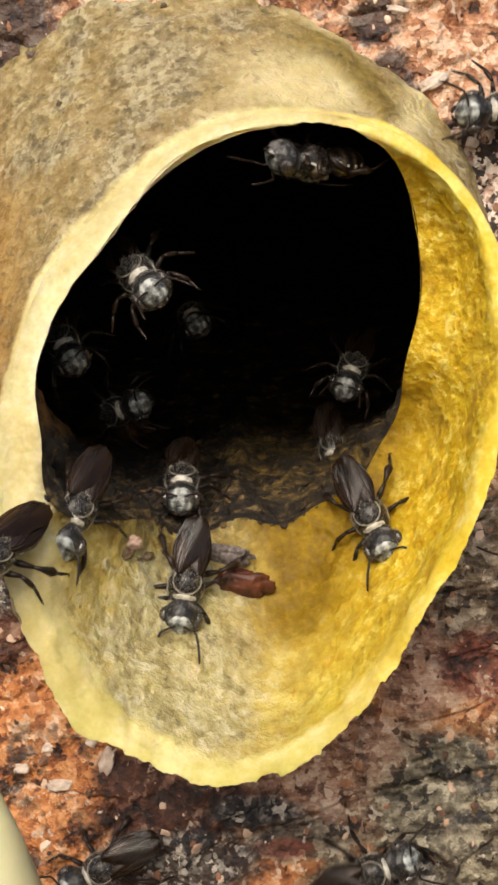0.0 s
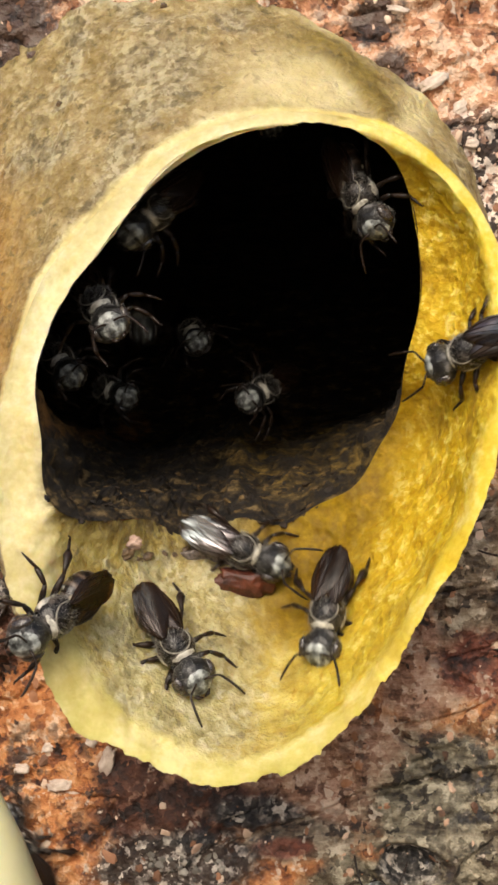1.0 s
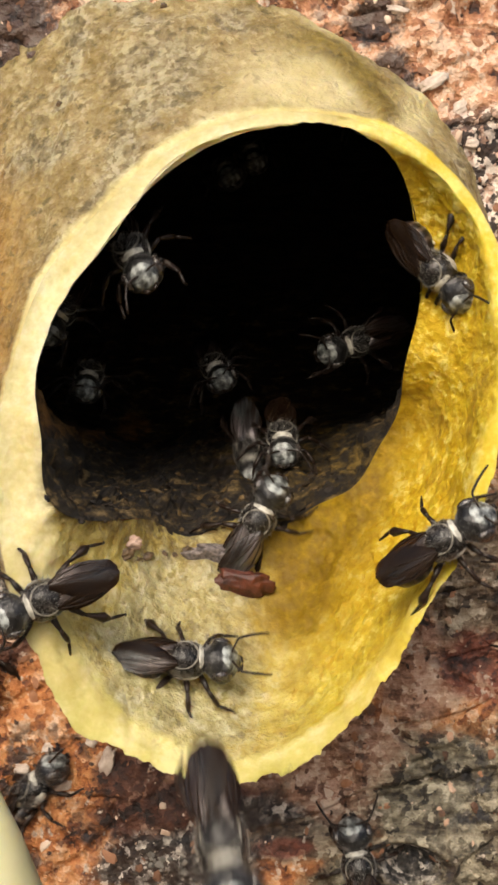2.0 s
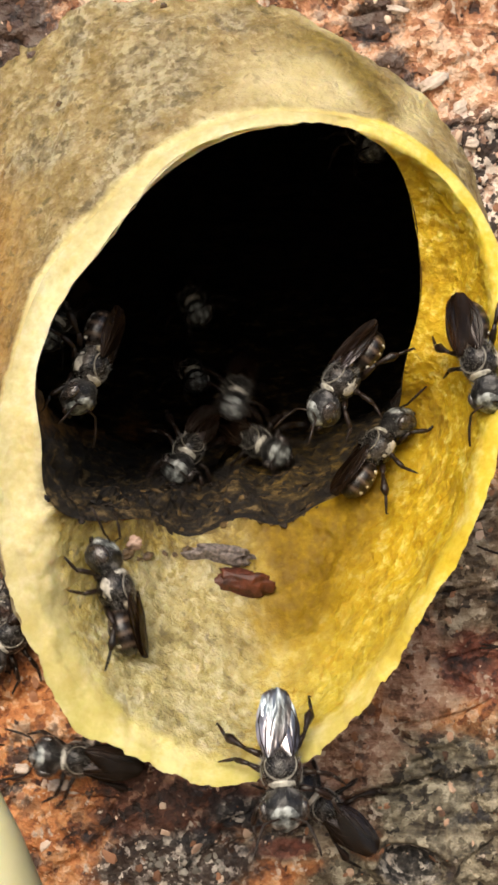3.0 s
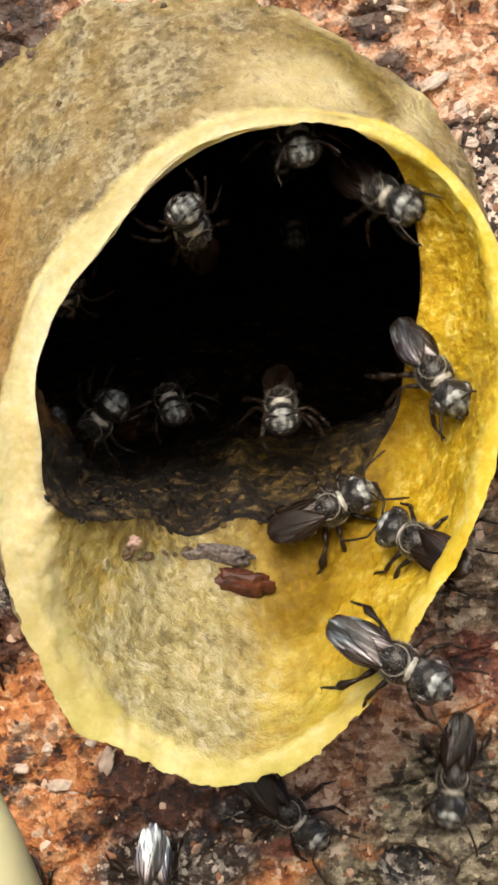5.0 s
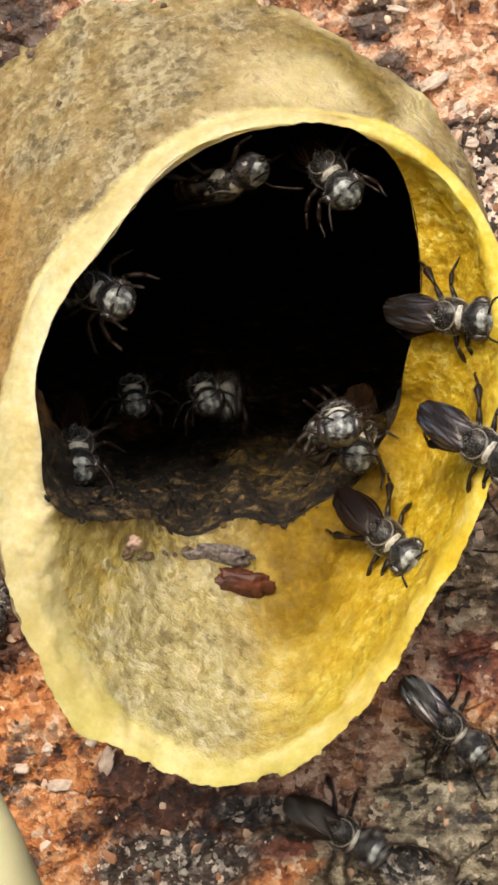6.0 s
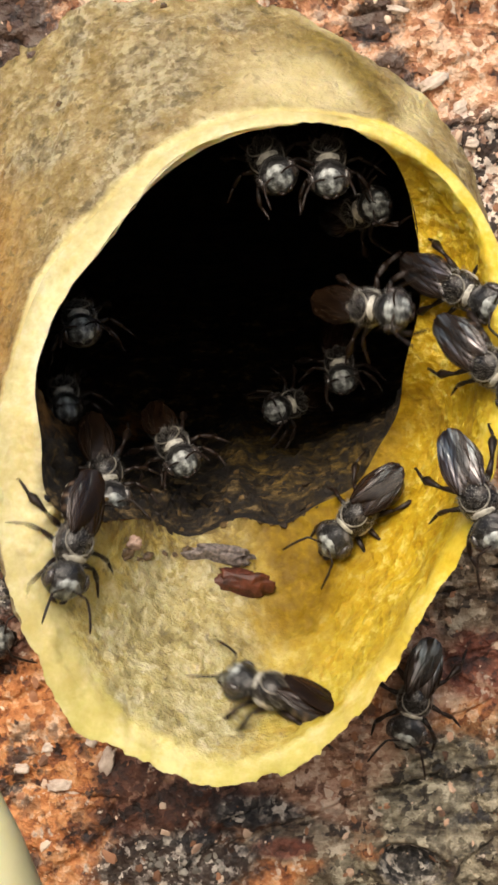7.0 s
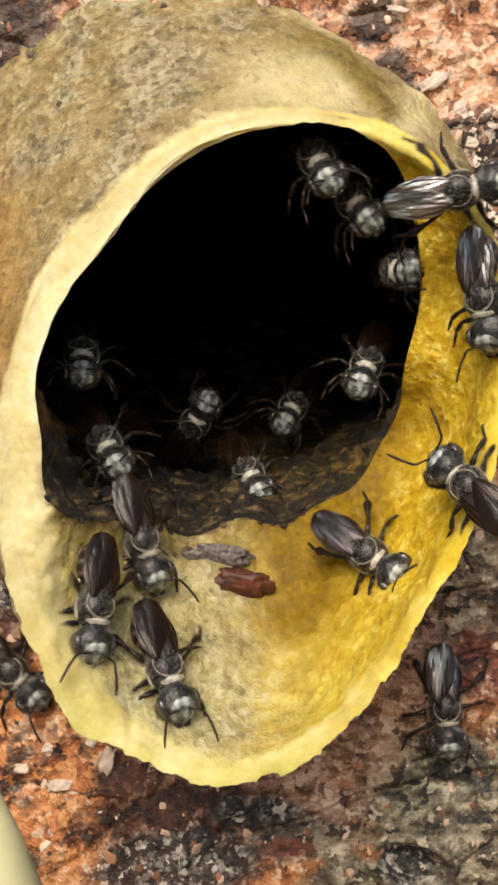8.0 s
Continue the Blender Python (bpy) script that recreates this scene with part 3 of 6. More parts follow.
def build_trunk():
    radius = 150.0
    angle = np.linspace(0, 2 * math.pi, 800, endpoint=False)
    # base outline scaled from the eye to the bark's depth
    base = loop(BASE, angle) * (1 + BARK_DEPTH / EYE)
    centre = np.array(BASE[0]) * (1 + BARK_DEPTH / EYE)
    way = (base - centre) / np.linalg.norm(base - centre, axis=-1, keepdims=True)
    half = np.minimum(471 / np.maximum(np.abs(way[:, 0]), 1e-6), 1500 / np.maximum(np.abs(way[:, 1]), 1e-6))
    start = np.linalg.norm(base - centre, axis=-1) * 0.90
    rows = []
    for s in np.concatenate([np.linspace(0, 14, 200), 14 + np.linspace(0.12, 1, 40) ** 2.6 * 1900]):
        r = np.minimum(start + s, half)
        flat = centre + way * r[:, None]
        u = np.clip(flat[:, 0], -471, 471)
        rows.append(np.stack([radius * np.sin(u / radius), BARK_DEPTH + radius * (1 - np.cos(u / radius)), flat[:, 1]], -1))
    points = np.array(rows)
    lean = points.copy()
    lean[..., 2] -= 0.22 * lean[..., 0]
    tall = np.array([0.6, 1.0, 1.5])
    rough = 0.8 * rough_field(lean, 7.0, 11, 3) + 0.26 * rough_field(lean, 1.3, 12, 5)
    cracks = np.abs(rough_field(lean * tall, 6.5, 13, 3))
    rough += 0.35 * np.exp(-(cracks / 0.03) ** 2)
    knot = np.hypot((points[..., 0] - 7.5) / 1.25, (points[..., 2] + 19.4 + 0.2 * (points[..., 0] - 7.5)) / 0.75)
    rough += 1.1 * np.exp(-knot ** 4) - 0.5 * np.exp(-((knot - 1.5) / 0.4) ** 2)
    groove = np.abs(points[..., 2] + 17.4 - 0.33 * (points[..., 0] - 3.0) + 0.3 * rough_field(points, 3.0, 21, 2))
    rough += 0.55 * np.exp(-(groove / 0.22) ** 2) * (points[..., 0] > -1) * (points[..., 0] < 9)
    out = np.stack([np.sin(points[..., 0] / radius), -np.cos(points[..., 0] / radius), np.zeros(rough.shape)], -1)
    points -= out * rough[..., None]
    return tagged(sheet("tree_trunk", points, BARK), "red-brown flaking tree bark with grey lichen", "tree trunk", kind="structure")


build_tube()
hollow_ob = build_hollow()
trunk_ob = build_trunk()


def build_ground():
    bm = bmesh.new()
    bmesh.ops.create_grid(bm, x_segments=60, y_segments=60, size=80)
    for v in bm.verts:
        v.co.z = -1.42 + 0.05 * noise.noise(v.co * 0.7)
    return tagged(part("ground", bm, SOIL), "brown leaf litter under the tree", "ground", kind="structure")


build_ground()


def trunk_point(x, z):
    """The depth of the bark's face at (x, z), in mm."""
    return min(((v.co.x / MM - x) ** 2 + (v.co.z / MM - z) ** 2, v.co.y / MM) for v in trunk_ob.data.vertices)[1]


def build_lump(name, material, size, where, label, category, seed, blunt=0.55):
    bm = bmesh.new()
    made = bmesh.ops.create_icosphere(bm, subdivisions=4, radius=1.0)["verts"]
    for v in made:
        p = v.co.copy()
        box = Vector([math.copysign(abs(c) ** blunt, c) for c in p])          # blunt, blocky crumb
        k = 0.88 + 0.34 * noise.fractal(p * 1.4 + Vector((seed, 0, 0)), 1.0, 2.0, 4) + 0.10 * noise.noise(p * 5) + 0.07 * noise.noise(p * 11)
        v.co = Vector((box.x * size[0], box.y * size[1], box.z * size[2])) * k * MM
    ob = part(name, bm, material)
    ob.matrix_world = where
    return tagged(ob, label, category)


build_lump("resin_lump", RESIN, (1.45, 0.50, 0.70), at(-0.35, 2.15, -6.22, 20, 6, 4), "red-brown lump of resin on the wax floor", "resin lump", 2.0, 0.72)
build_lump("debris_flake", FLAKE, (1.55, 0.32, 0.55), at(-1.30, 2.45, -5.02, 28, 6, 6), "grey-lilac crust of debris beside the resin", "debris flake", 5.0, 0.9)
CRUMBS = "dark crumb of debris on the wax floor"
for k, (size, x, y, z) in enumerate(((0.46, -5.28, 0.12, -4.80), (0.30, -4.80, 0.75, -5.05), (0.34, -4.42, 1.15, -4.95), (0.20, -3.75, 1.95, -4.90),
                                     (0.24, -3.30, 2.30, -5.00), (0.22, -2.80, 2.45, -4.75), (0.17, -6.05, -0.55, -5.30), (0.20, -3.20, 1.30, -7.30), (0.15, -2.60, 1.35, -7.25))):
    build_lump("debris_crumb", DUST, (size, size * 0.6, size * 0.55), at(x, y, z, 20, 37 * k % 60 - 30, 50 * k % 70), CRUMBS, "debris crumb", 7.0 + 2 * k, 0.9)
build_lump("wax_crumb", PINKISH, (0.42, 0.26, 0.30), at(-4.98, 0.45, -4.32, 20, -20, 10), "pale pinkish crumb at the edge of the hollow", "wax crumb", 31.0, 0.85)
PALE_CHIPS = "pale flake lying on orange bark"
for k, (wide, tall, x, z, turn) in enumerate(((0.36, 0.75, -6.55, -14.75, 12), (0.62, 0.30, -8.80, -15.95, -8), (0.42, 0.34, -8.20, -16.30, 20), (0.30, 0.26, -9.30, -14.20, 5),
                                              (0.30, 0.22, -7.30, -13.90, 30), (0.42, 0.24, -10.60, -15.20, 0), (0.80, 0.30, 8.55, 16.65, -28), (0.55, 0.30, 9.70, 15.55, -35),
                                              (0.36, 0.26, 10.30, 13.90, 15), (0.40, 0.24, 9.35, 12.20, 70), (0.55, 0.20, 6.9, 20.0, 12))):
    place = trunk_point(x, z)
    build_lump("bark_flake", PALE_BARK, (wide, 0.16, tall), at(x, place - 0.02, z, 0, turn, 0), PALE_CHIPS, "bark flake", 41.0 + 3 * k, 0.7)
build_lump("dirt_speck", DUST, (0.17, 0.12, 0.17), at(-3.93, 4.2, 20.1, 30, 10, 0), "black speck of dirt on the khaki wax wall", "dirt speck", 15.0, 0.9)
build_lump("dirt_speck", DUST, (0.13, 0.10, 0.15), at(-8.48, 2.55, 15.12, 30, 20, 0), "black speck of dirt on the khaki wax wall", "dirt speck", 17.0, 0.9)


def build_scatter(name, spots, material, label, category, seed, flat=0.4):
    """Many small crumbs in one mesh; each spot is a place and a size, in mm, with the way it faces."""
    rng = random.Random(seed)
    unit = bmesh.new()
    bmesh.ops.create_icosphere(unit, subdivisions=1, radius=1.0)
    shape, faces = [v.co.copy() for v in unit.verts], [[v.index for v in f.verts] for f in unit.faces]
    unit.free()
    verts, polys = [], []
    for place, size, facing in spots:
        turn = facing.to_track_quat("Z", "Y").to_matrix() @ Euler((rng.uniform(-0.4, 0.4), rng.uniform(-0.4, 0.4), rng.uniform(0, 6.28))).to_matrix()
        long = rng.uniform(0.8, 1.7)
        start = len(verts)
        for p in shape:
            k = size * (1 + rng.uniform(-0.3, 0.3))
            verts.append((place + turn @ Vector((p.x * k * long, p.y * k, p.z * k * flat))) * MM)
        polys += [[start + i for i in f] for f in faces]
    mesh = bpy.data.meshes.new(name)
    mesh.from_pydata([tuple(v) for v in verts], [], polys)
    mesh.update()
    return tagged(finish(new(name, mesh), material, False), label, category, kind="stuff")


def surface_spots(ob, count, seed, keep, low, high, sink=0.2):
    """Places on a mesh, in mm, picked at random among those that keep() takes."""
    rng = random.Random(seed)
    out, verts = [], ob.data.vertices
    picks = [v.index for v in verts if keep(v.co / MM)]
    for _ in range(count):
        v = verts[rng.choice(picks)]
        size = low + (high - low) * rng.random() ** 2.2
        out.append((v.co / MM - Vector(v.normal) * size * sink * (1 if v.normal.y < 0 else -1), size, Vector(v.normal) * (1 if v.normal.y < 0 else -1)))
    return out


CHIP, LITTER = crumb_material("bark_chip", (0.05, 0.03, 0.022), (0.40, 0.19, 0.10), (0.78, 0.64, 0.50)), crumb_material("debris", (0.005, 0.003, 0.002), (0.022, 0.012, 0.004), (0.16, 0.10, 0.032))
build_scatter("bark_chips", surface_spots(trunk_ob, 900, 31, lambda p: abs(p.x) < 13 and -23 < p.z < 23, 0.05, 0.30), CHIP, "loose pale and brown chips lying on the bark", "bark chips", 3)
build_scatter("hollow_debris", surface_spots(hollow_ob, 800, 37, lambda p: p.y < 12 and p.z < -0.6 - 0.2 * abs(p.x), 0.04, 0.24), LITTER, "brown crumbs and splinters on the floor of the hollow", "debris", 5, 0.5)
build_scatter("lichen_flecks", surface_spots(trunk_ob, 70, 41, lambda p: math.hypot((p.x + 3.0) / 3.2, (p.z + 19.8) / 1.6) < 0.5 + 0.5 * noise.noise(p * 0.9), 0.05, 0.22, 0.1), LICHEN, "pale grey lichen flecks on dark bark", "lichen", 7, 0.7)


def build_stem():
    bm = bmesh.new()
    tube(bm, [(-11.2, -6, -11.4), (-10.9, -6.1, -12.2), (-10.5, -6.2, -13.4), (-10.0, -6.4, -15.0), (-9.4, -6.5, -17.2), (-8.8, -6.5, -20), (-8.0, -5, -26),
              (-7.4, 0, -36)], [0.5, 0.9, 1.25, 1.6, 1.9, 2.1, 2.3, 2.4], 28)
    ob = part("plant_stem", bm, STEM)
    return tagged(ob, "smooth pale yellow-green stem beside the bark", "plant stem")


build_stem()


# ---- the bees ----
def leg_mesh(side, kind):
    """Hip, thigh, shin and foot; the origin is at the hip."""
    bm = bmesh.new()
    knee, ankle, toe = {"fore": ((0.70, 0.45, 0.22), (1.10, 0.95, -0.30), (1.15, 1.60, -0.52)),
                        "middle": ((0.85, -0.05, 0.32), (1.45, -0.10, -0.15), (1.95, 0.10, -0.55)),
                        "hind": ((0.75, -0.60, 0.30), (1.30, -1.45, -0.05), (1.40, -2.10, -0.52))}[kind]
    s = lambda p: (p[0] * side, p[1], p[2])
    mid = lambda a, b, k, lift=0.0: tuple(a[i] + (b[i] - a[i]) * k + (lift if i == 2 else 0) for i in range(3))
    thick = 0.135 if kind != "hind" else 0.155
    tube(bm, [s((0, 0, 0)), s(mid((0, 0, 0), knee, 0.45, 0.03)), s(knee)], [0.10, thick, 0.085], 8)
    shin = 0.12 if kind != "hind" else 0.21
    tube(bm, [s(knee), s(mid(knee, ankle, 0.3, 0.02)), s(mid(knee, ankle, 0.75, 0.02)), s(ankle)], [0.07, 0.105, shin, 0.085], 8)
    a, b = mid(ankle, toe, 0.4), mid(ankle, toe, 0.8)
    tube(bm, [s(ankle), s(a), s(b), s(toe)], [0.065, 0.075, 0.055, 0.04], 7)
    tube(bm, [s(toe), s((toe[0] + 0.10, toe[1] + 0.05, toe[2] - 0.05))], [0.045, 0.012], 6)
    return bm


def antenna_mesh(side):
    bm = bmesh.new()
    pts = [(0, 0, 0), (0.20, 0.20, 0.14), (0.52, 0.45, 0.20), (0.62, 0.56, 0.14), (0.72, 1.05, -0.02), (0.78, 1.50, -0.22), (0.80, 1.80, -0.38)]
    tube(bm, [(x * side, y, z) for x, y, z in pts], [0.06, 0.05, 0.052, 0.06, 0.064, 0.062, 0.04], 7)
    return bm


def wing_mesh(side):
    """A folded forewing: a thin cambered blade, rounded at the tip."""
    bm = bmesh.new()
    n, m = 20, 8
    grid = {}
    for layer in (0, 1):
        for i in range(n + 1):
            t = i / n
            half = 0.12 + 0.54 * math.sin(math.pi / 2 * min(1.0, t / 0.50)) ** 0.9
            if t > 0.60:
                half *= math.sqrt(max(0.004, 1 - ((t - 0.60) / 0.40) ** 2.4))
            for j in range(m + 1):
                w = j / m * 2 - 1
                x = -0.36 * t + half * w
                z = 0.10 * (1 - w * w) - 0.16 * t * t + 0.014 * math.sin(9 * w + 7 * t) - 0.010 * layer
                grid[layer, i, j] = bm.verts.new(Vector((side * x, -2.72 * t, z)) * MM)
    for layer in (0, 1):
        for i in range(n):
            for j in range(m):
                q = [grid[layer, i, j], grid[layer, i + 1, j], grid[layer, i + 1, j + 1], grid[layer, i, j + 1]]
                bm.faces.new(q if (layer == 0) == (side > 0) else q[::-1])
    return bm


def vein_mesh(side):
    bm = bmesh.new()
    tube(bm, [(side * 0.06, 0, 0.04), (side * 0.28, -0.7, 0.04), (side * 0.38, -1.4, 0.0), (side * 0.22, -2.15, -0.06)], [0.035, 0.03, 0.025, 0.015], 5)
    tube(bm, [(0, -0.1, 0.10), (-side * 0.1, -0.9, 0.10), (-side * 0.28, -1.7, 0.06)], [0.02, 0.016, 0.010], 5)
    tube(bm, [(side * 0.10, -0.3, 0.09), (side * 0.10, -1.0, 0.10), (-side * 0.02, -1.9, 0.02)], [0.018, 0.015, 0.010], 5)
    return bm


def hair_mesh(center, radii, count, length, seed, low=-0.2):
    """Short bristles standing off a rounded body."""
    rng = random.Random(seed)
    bm = bmesh.new()
    while len(bm.verts) < count * 4:
        d = Vector((rng.gauss(0, 1), rng.gauss(0, 1), rng.gauss(0, 1))).normalized()
        if d.z < low:
            continue
        p = Vector((center[0] + d.x * radii[0], center[1] + d.y * radii[1], center[2] + d.z * radii[2]))
        side = d.orthogonal().normalized()
        other = d.cross(side)
        tip = p + (d + 0.5 * Vector((rng.uniform(-1, 1), rng.uniform(-1.4, 0.4), rng.uniform(-1, 1)))) * length * rng.uniform(0.5, 1)
        w = 0.008
        base = [bm.verts.new((p + w * (math.cos(a) * side + math.sin(a) * other)) * MM) for a in (0, 2.1, 4.2)]
        top = bm.verts.new(tip * MM)
        for k in range(3):
            bm.faces.new((base[k], base[(k + 1) % 3], top))
    return bm


def shell_patch(front, back, low, high, lift=1.025, seed=0):
    """A thin uneven plate on the thorax, from front to back, between two angles from the top."""
    bm = bmesh.new()
    n, m = 14, 5
    grid = []
    for i in range(n + 1):
        a = radians(low + (high - low) * i / n)
        edge = 0.06 * noise.noise(Vector((a * 3, seed, 0.5)))
        end = math.sin(math.pi * i / n) ** 0.35                  # pointed ends
        row = []
        for j in range(m + 1):
            w = j / m
            y = (front + back) / 2 + edge + (front - back) * (0.5 - w) * (0.25 + 0.75 * end)
            r = math.sqrt(max(0.02, 1 - y * y)) * (lift - 0.04 * abs(2 * w - 1) ** 3 - 0.04 * (1 - end))
            row.append(bm.verts.new(Vector((0.80 * r * math.sin(a) * (1 + 0.05 * y), 0.98 * y, 0.78 * r * math.cos(a))) * MM))
        grid.append(row)
    for i in range(n):
        for j in range(m):
            bm.faces.new((grid[i][j], grid[i][j + 1], grid[i + 1][j + 1], grid[i + 1][j]))
    bmesh.ops.recalc_face_normals(bm, faces=bm.faces)
    return bm


def build_bee():
    bee = new("stingless_bee")
    bm = bmesh.new()
    ball(bm, (0, 0, 0), (0.80, 0.98, 0.78), rings=16, around=22,
         shape=lambda p: Vector((p.x * (1 + 0.05 * p.y), p.y, p.z * (1 - 0.10 * p.y * p.y))))
    thorax = part("thorax", bm, BLACK, bee)
    bm = shell_patch(0.78, 0.58, -56, 56, 1.06, 2)
    part("collar", bm, COLLAR, thorax, "cream band behind the head")
    bm = bmesh.new()
    ball(bm, (0, -0.72, 0.40), (0.58, 0.30, 0.24), (-30, 0, 0), 8, 14)
    part("scutellum", bm, TAN, thorax, "tan shield at the back of the thorax")
    bm = bmesh.new()
    ring = []
    for k in range(25):
        a = 2 * math.pi * k / 24
        x, y = 0.60 * math.cos(a), -0.06 + 0.60 * math.sin(a)
        r = math.sqrt(max(0.05, 1 - (y / 0.98) ** 2 - (x / 0.80) ** 2))
        ring.append((x, y, 0.77 * r * (1 - 0.10 * (y / 0.98) ** 2) + 0.01))
    tube(bm, ring, [0.035 + 0.02 * noise.noise(Vector((p[0] * 3, p[1] * 3, 1.7))) for p in ring], 7)
    part("margin", bm, MARGIN, thorax, "pale hairy line round the dark back")
    for side in (1, -1):
        bm = bmesh.new()
        ball(bm, (side * 0.60, 0.08, -0.16), (0.19, 0.50, 0.34), (0, side * 20, 0), 8, 12,
             shape=lambda p: p * (1 + 0.25 * noise.noise(p * 2.3)))
        part("flank", bm, FUR, thorax, "pale furred flank")
    part("hair", hair_mesh((0, 0, 0), (0.78, 0.96, 0.76), 520, 0.19, 3), HAIR, thorax, "short pale bristles")
    bm = bmesh.new()
    ball(bm, (0, 0, 0), (1.04, 0.76, 0.90), rings=18, around=24,
         shape=lambda p: Vector((p.x, p.y * (1 - 0.12 * p.x * p.x), p.z * (1.0 - 0.20 * p.x * p.x) - 0.12 * abs(p.x))) * (1 + 0.05 * noise.noise(p * 2.6)) - Vector((0, 0.10 * max(0.0, p.z) * (1 - p.x * p.x), 0)))
    head = part("head", bm, HEAD, bee)
    head.matrix_basis = pose(0, 1.42 * MM, -0.06 * MM, 40) @ Matrix.Diagonal((0.90, 0.90, 0.90, 1))
    bm = bmesh.new()
    ball(bm, (0, 0.42, -0.12), (0.70, 0.37, 0.70), (0, 0, 0), 12, 16)
    part("face", bm, SILVER, head, "silvery furred face")
    for side in (1, -1):
        bm = bmesh.new()
        ball(bm, (side * 0.76, 0.07, -0.06), (0.28, 0.46, 0.53), (0, side * 8, side * -8), 12, 14)
        part("eye", bm, EYE_MAT, head, "large dark compound eye")
        part("antenna", antenna_mesh(side), LEG, head).matrix_basis = pose(side * 0.17 * MM, 0.68 * MM, 0.02 * MM, -14, 0, side * -16)
        bm = bmesh.new()
        tube(bm, [(side * 0.62, 0.42, 0.34), (side * 0.63, 0.47, -0.05), (side * 0.48, 0.47, -0.46)], [0.03, 0.07, 0.05], 7)
        part("face_stripe", bm, CREAM, head, "pale line beside the eye")
        bm = bmesh.new()
        tube(bm, [(side * 0.34, 0.44, -0.72), (side * 0.24, 0.60, -0.84), (side * 0.04, 0.62, -0.90)], [0.11, 0.10, 0.04], 8)
        part("mandible", bm, LEG, head)
    bm = bmesh.new()
    ball(bm, (0, 0.56, -0.52), (0.36, 0.18, 0.22), (18, 0, 0), 8, 12)
    part("clypeus", bm, SILVER, head, "grey plate on the face")
    part("hair", hair_mesh((0, 0, 0), (1.0, 0.66, 0.86), 380, 0.17, 5, -0.9), HAIR, head, "short pale bristles")
    bm = bmesh.new()
    ball(bm, (0, -1.68, -0.14), (0.80, 1.02, 0.64), rings=40, around=22)
    for v in bm.verts:                       # overlapping plates
        t = (v.co.y / MM + 3.05) / 2.4
        k = 1 + 0.045 * ((t * 6) % 1.0) - 0.02
        v.co.x *= k
        v.co.z = (v.co.z + 0.14 * MM) * k - 0.14 * MM
    abdomen = part("abdomen", bm, ABDOMEN, bee, "dark brown banded abdomen")
    for side in (1, -1):
        for k in range(4):
            bm = bmesh.new()
            y = -1.10 - 0.36 * k
            w = 0.80 * math.sqrt(max(0.05, 1 - ((y + 1.68) / 1.02) ** 2))
            ball(bm, (side * w * 0.83, y, -0.34), (0.09, 0.12, 0.15), (0, side * 20, 0), 6, 8)
            part("spot", bm, CREAM, abdomen, "cream spot on the side")
        wing = part("wing", wing_mesh(side), WING, bee, "smoky translucent folded wing")
        wing.matrix_basis = pose(side * 0.42 * MM, -0.30 * MM, (0.64 + 0.04 * side) * MM, 3, side * 7, side * -3)
        part("vein", vein_mesh(side), VEIN, wing)
        for kind, hip in (("fore", (0.40, 0.62, -0.50)), ("middle", (0.48, 0.05, -0.58)), ("hind", (0.42, -0.55, -0.52))):
            leg = part("leg", leg_mesh(side, kind), LEG, bee)
            leg.matrix_basis = pose(side * hip[0] * MM, hip[1] * MM, hip[2] * MM)
    return tagged(bee, "small black stingless bee with cream markings and smoky wings", "bee", "bees at the nest entrance")


FUR = chitin_material("flank_fur", (0.12, 0.115, 0.10), (0.52, 0.49, 0.42), 0.6, 3.0)
HAIR = plain_material("pale_hair", (0.16, 0.155, 0.14), (0.36, 0.35, 0.32), 0.5, 3.0, 0.01)


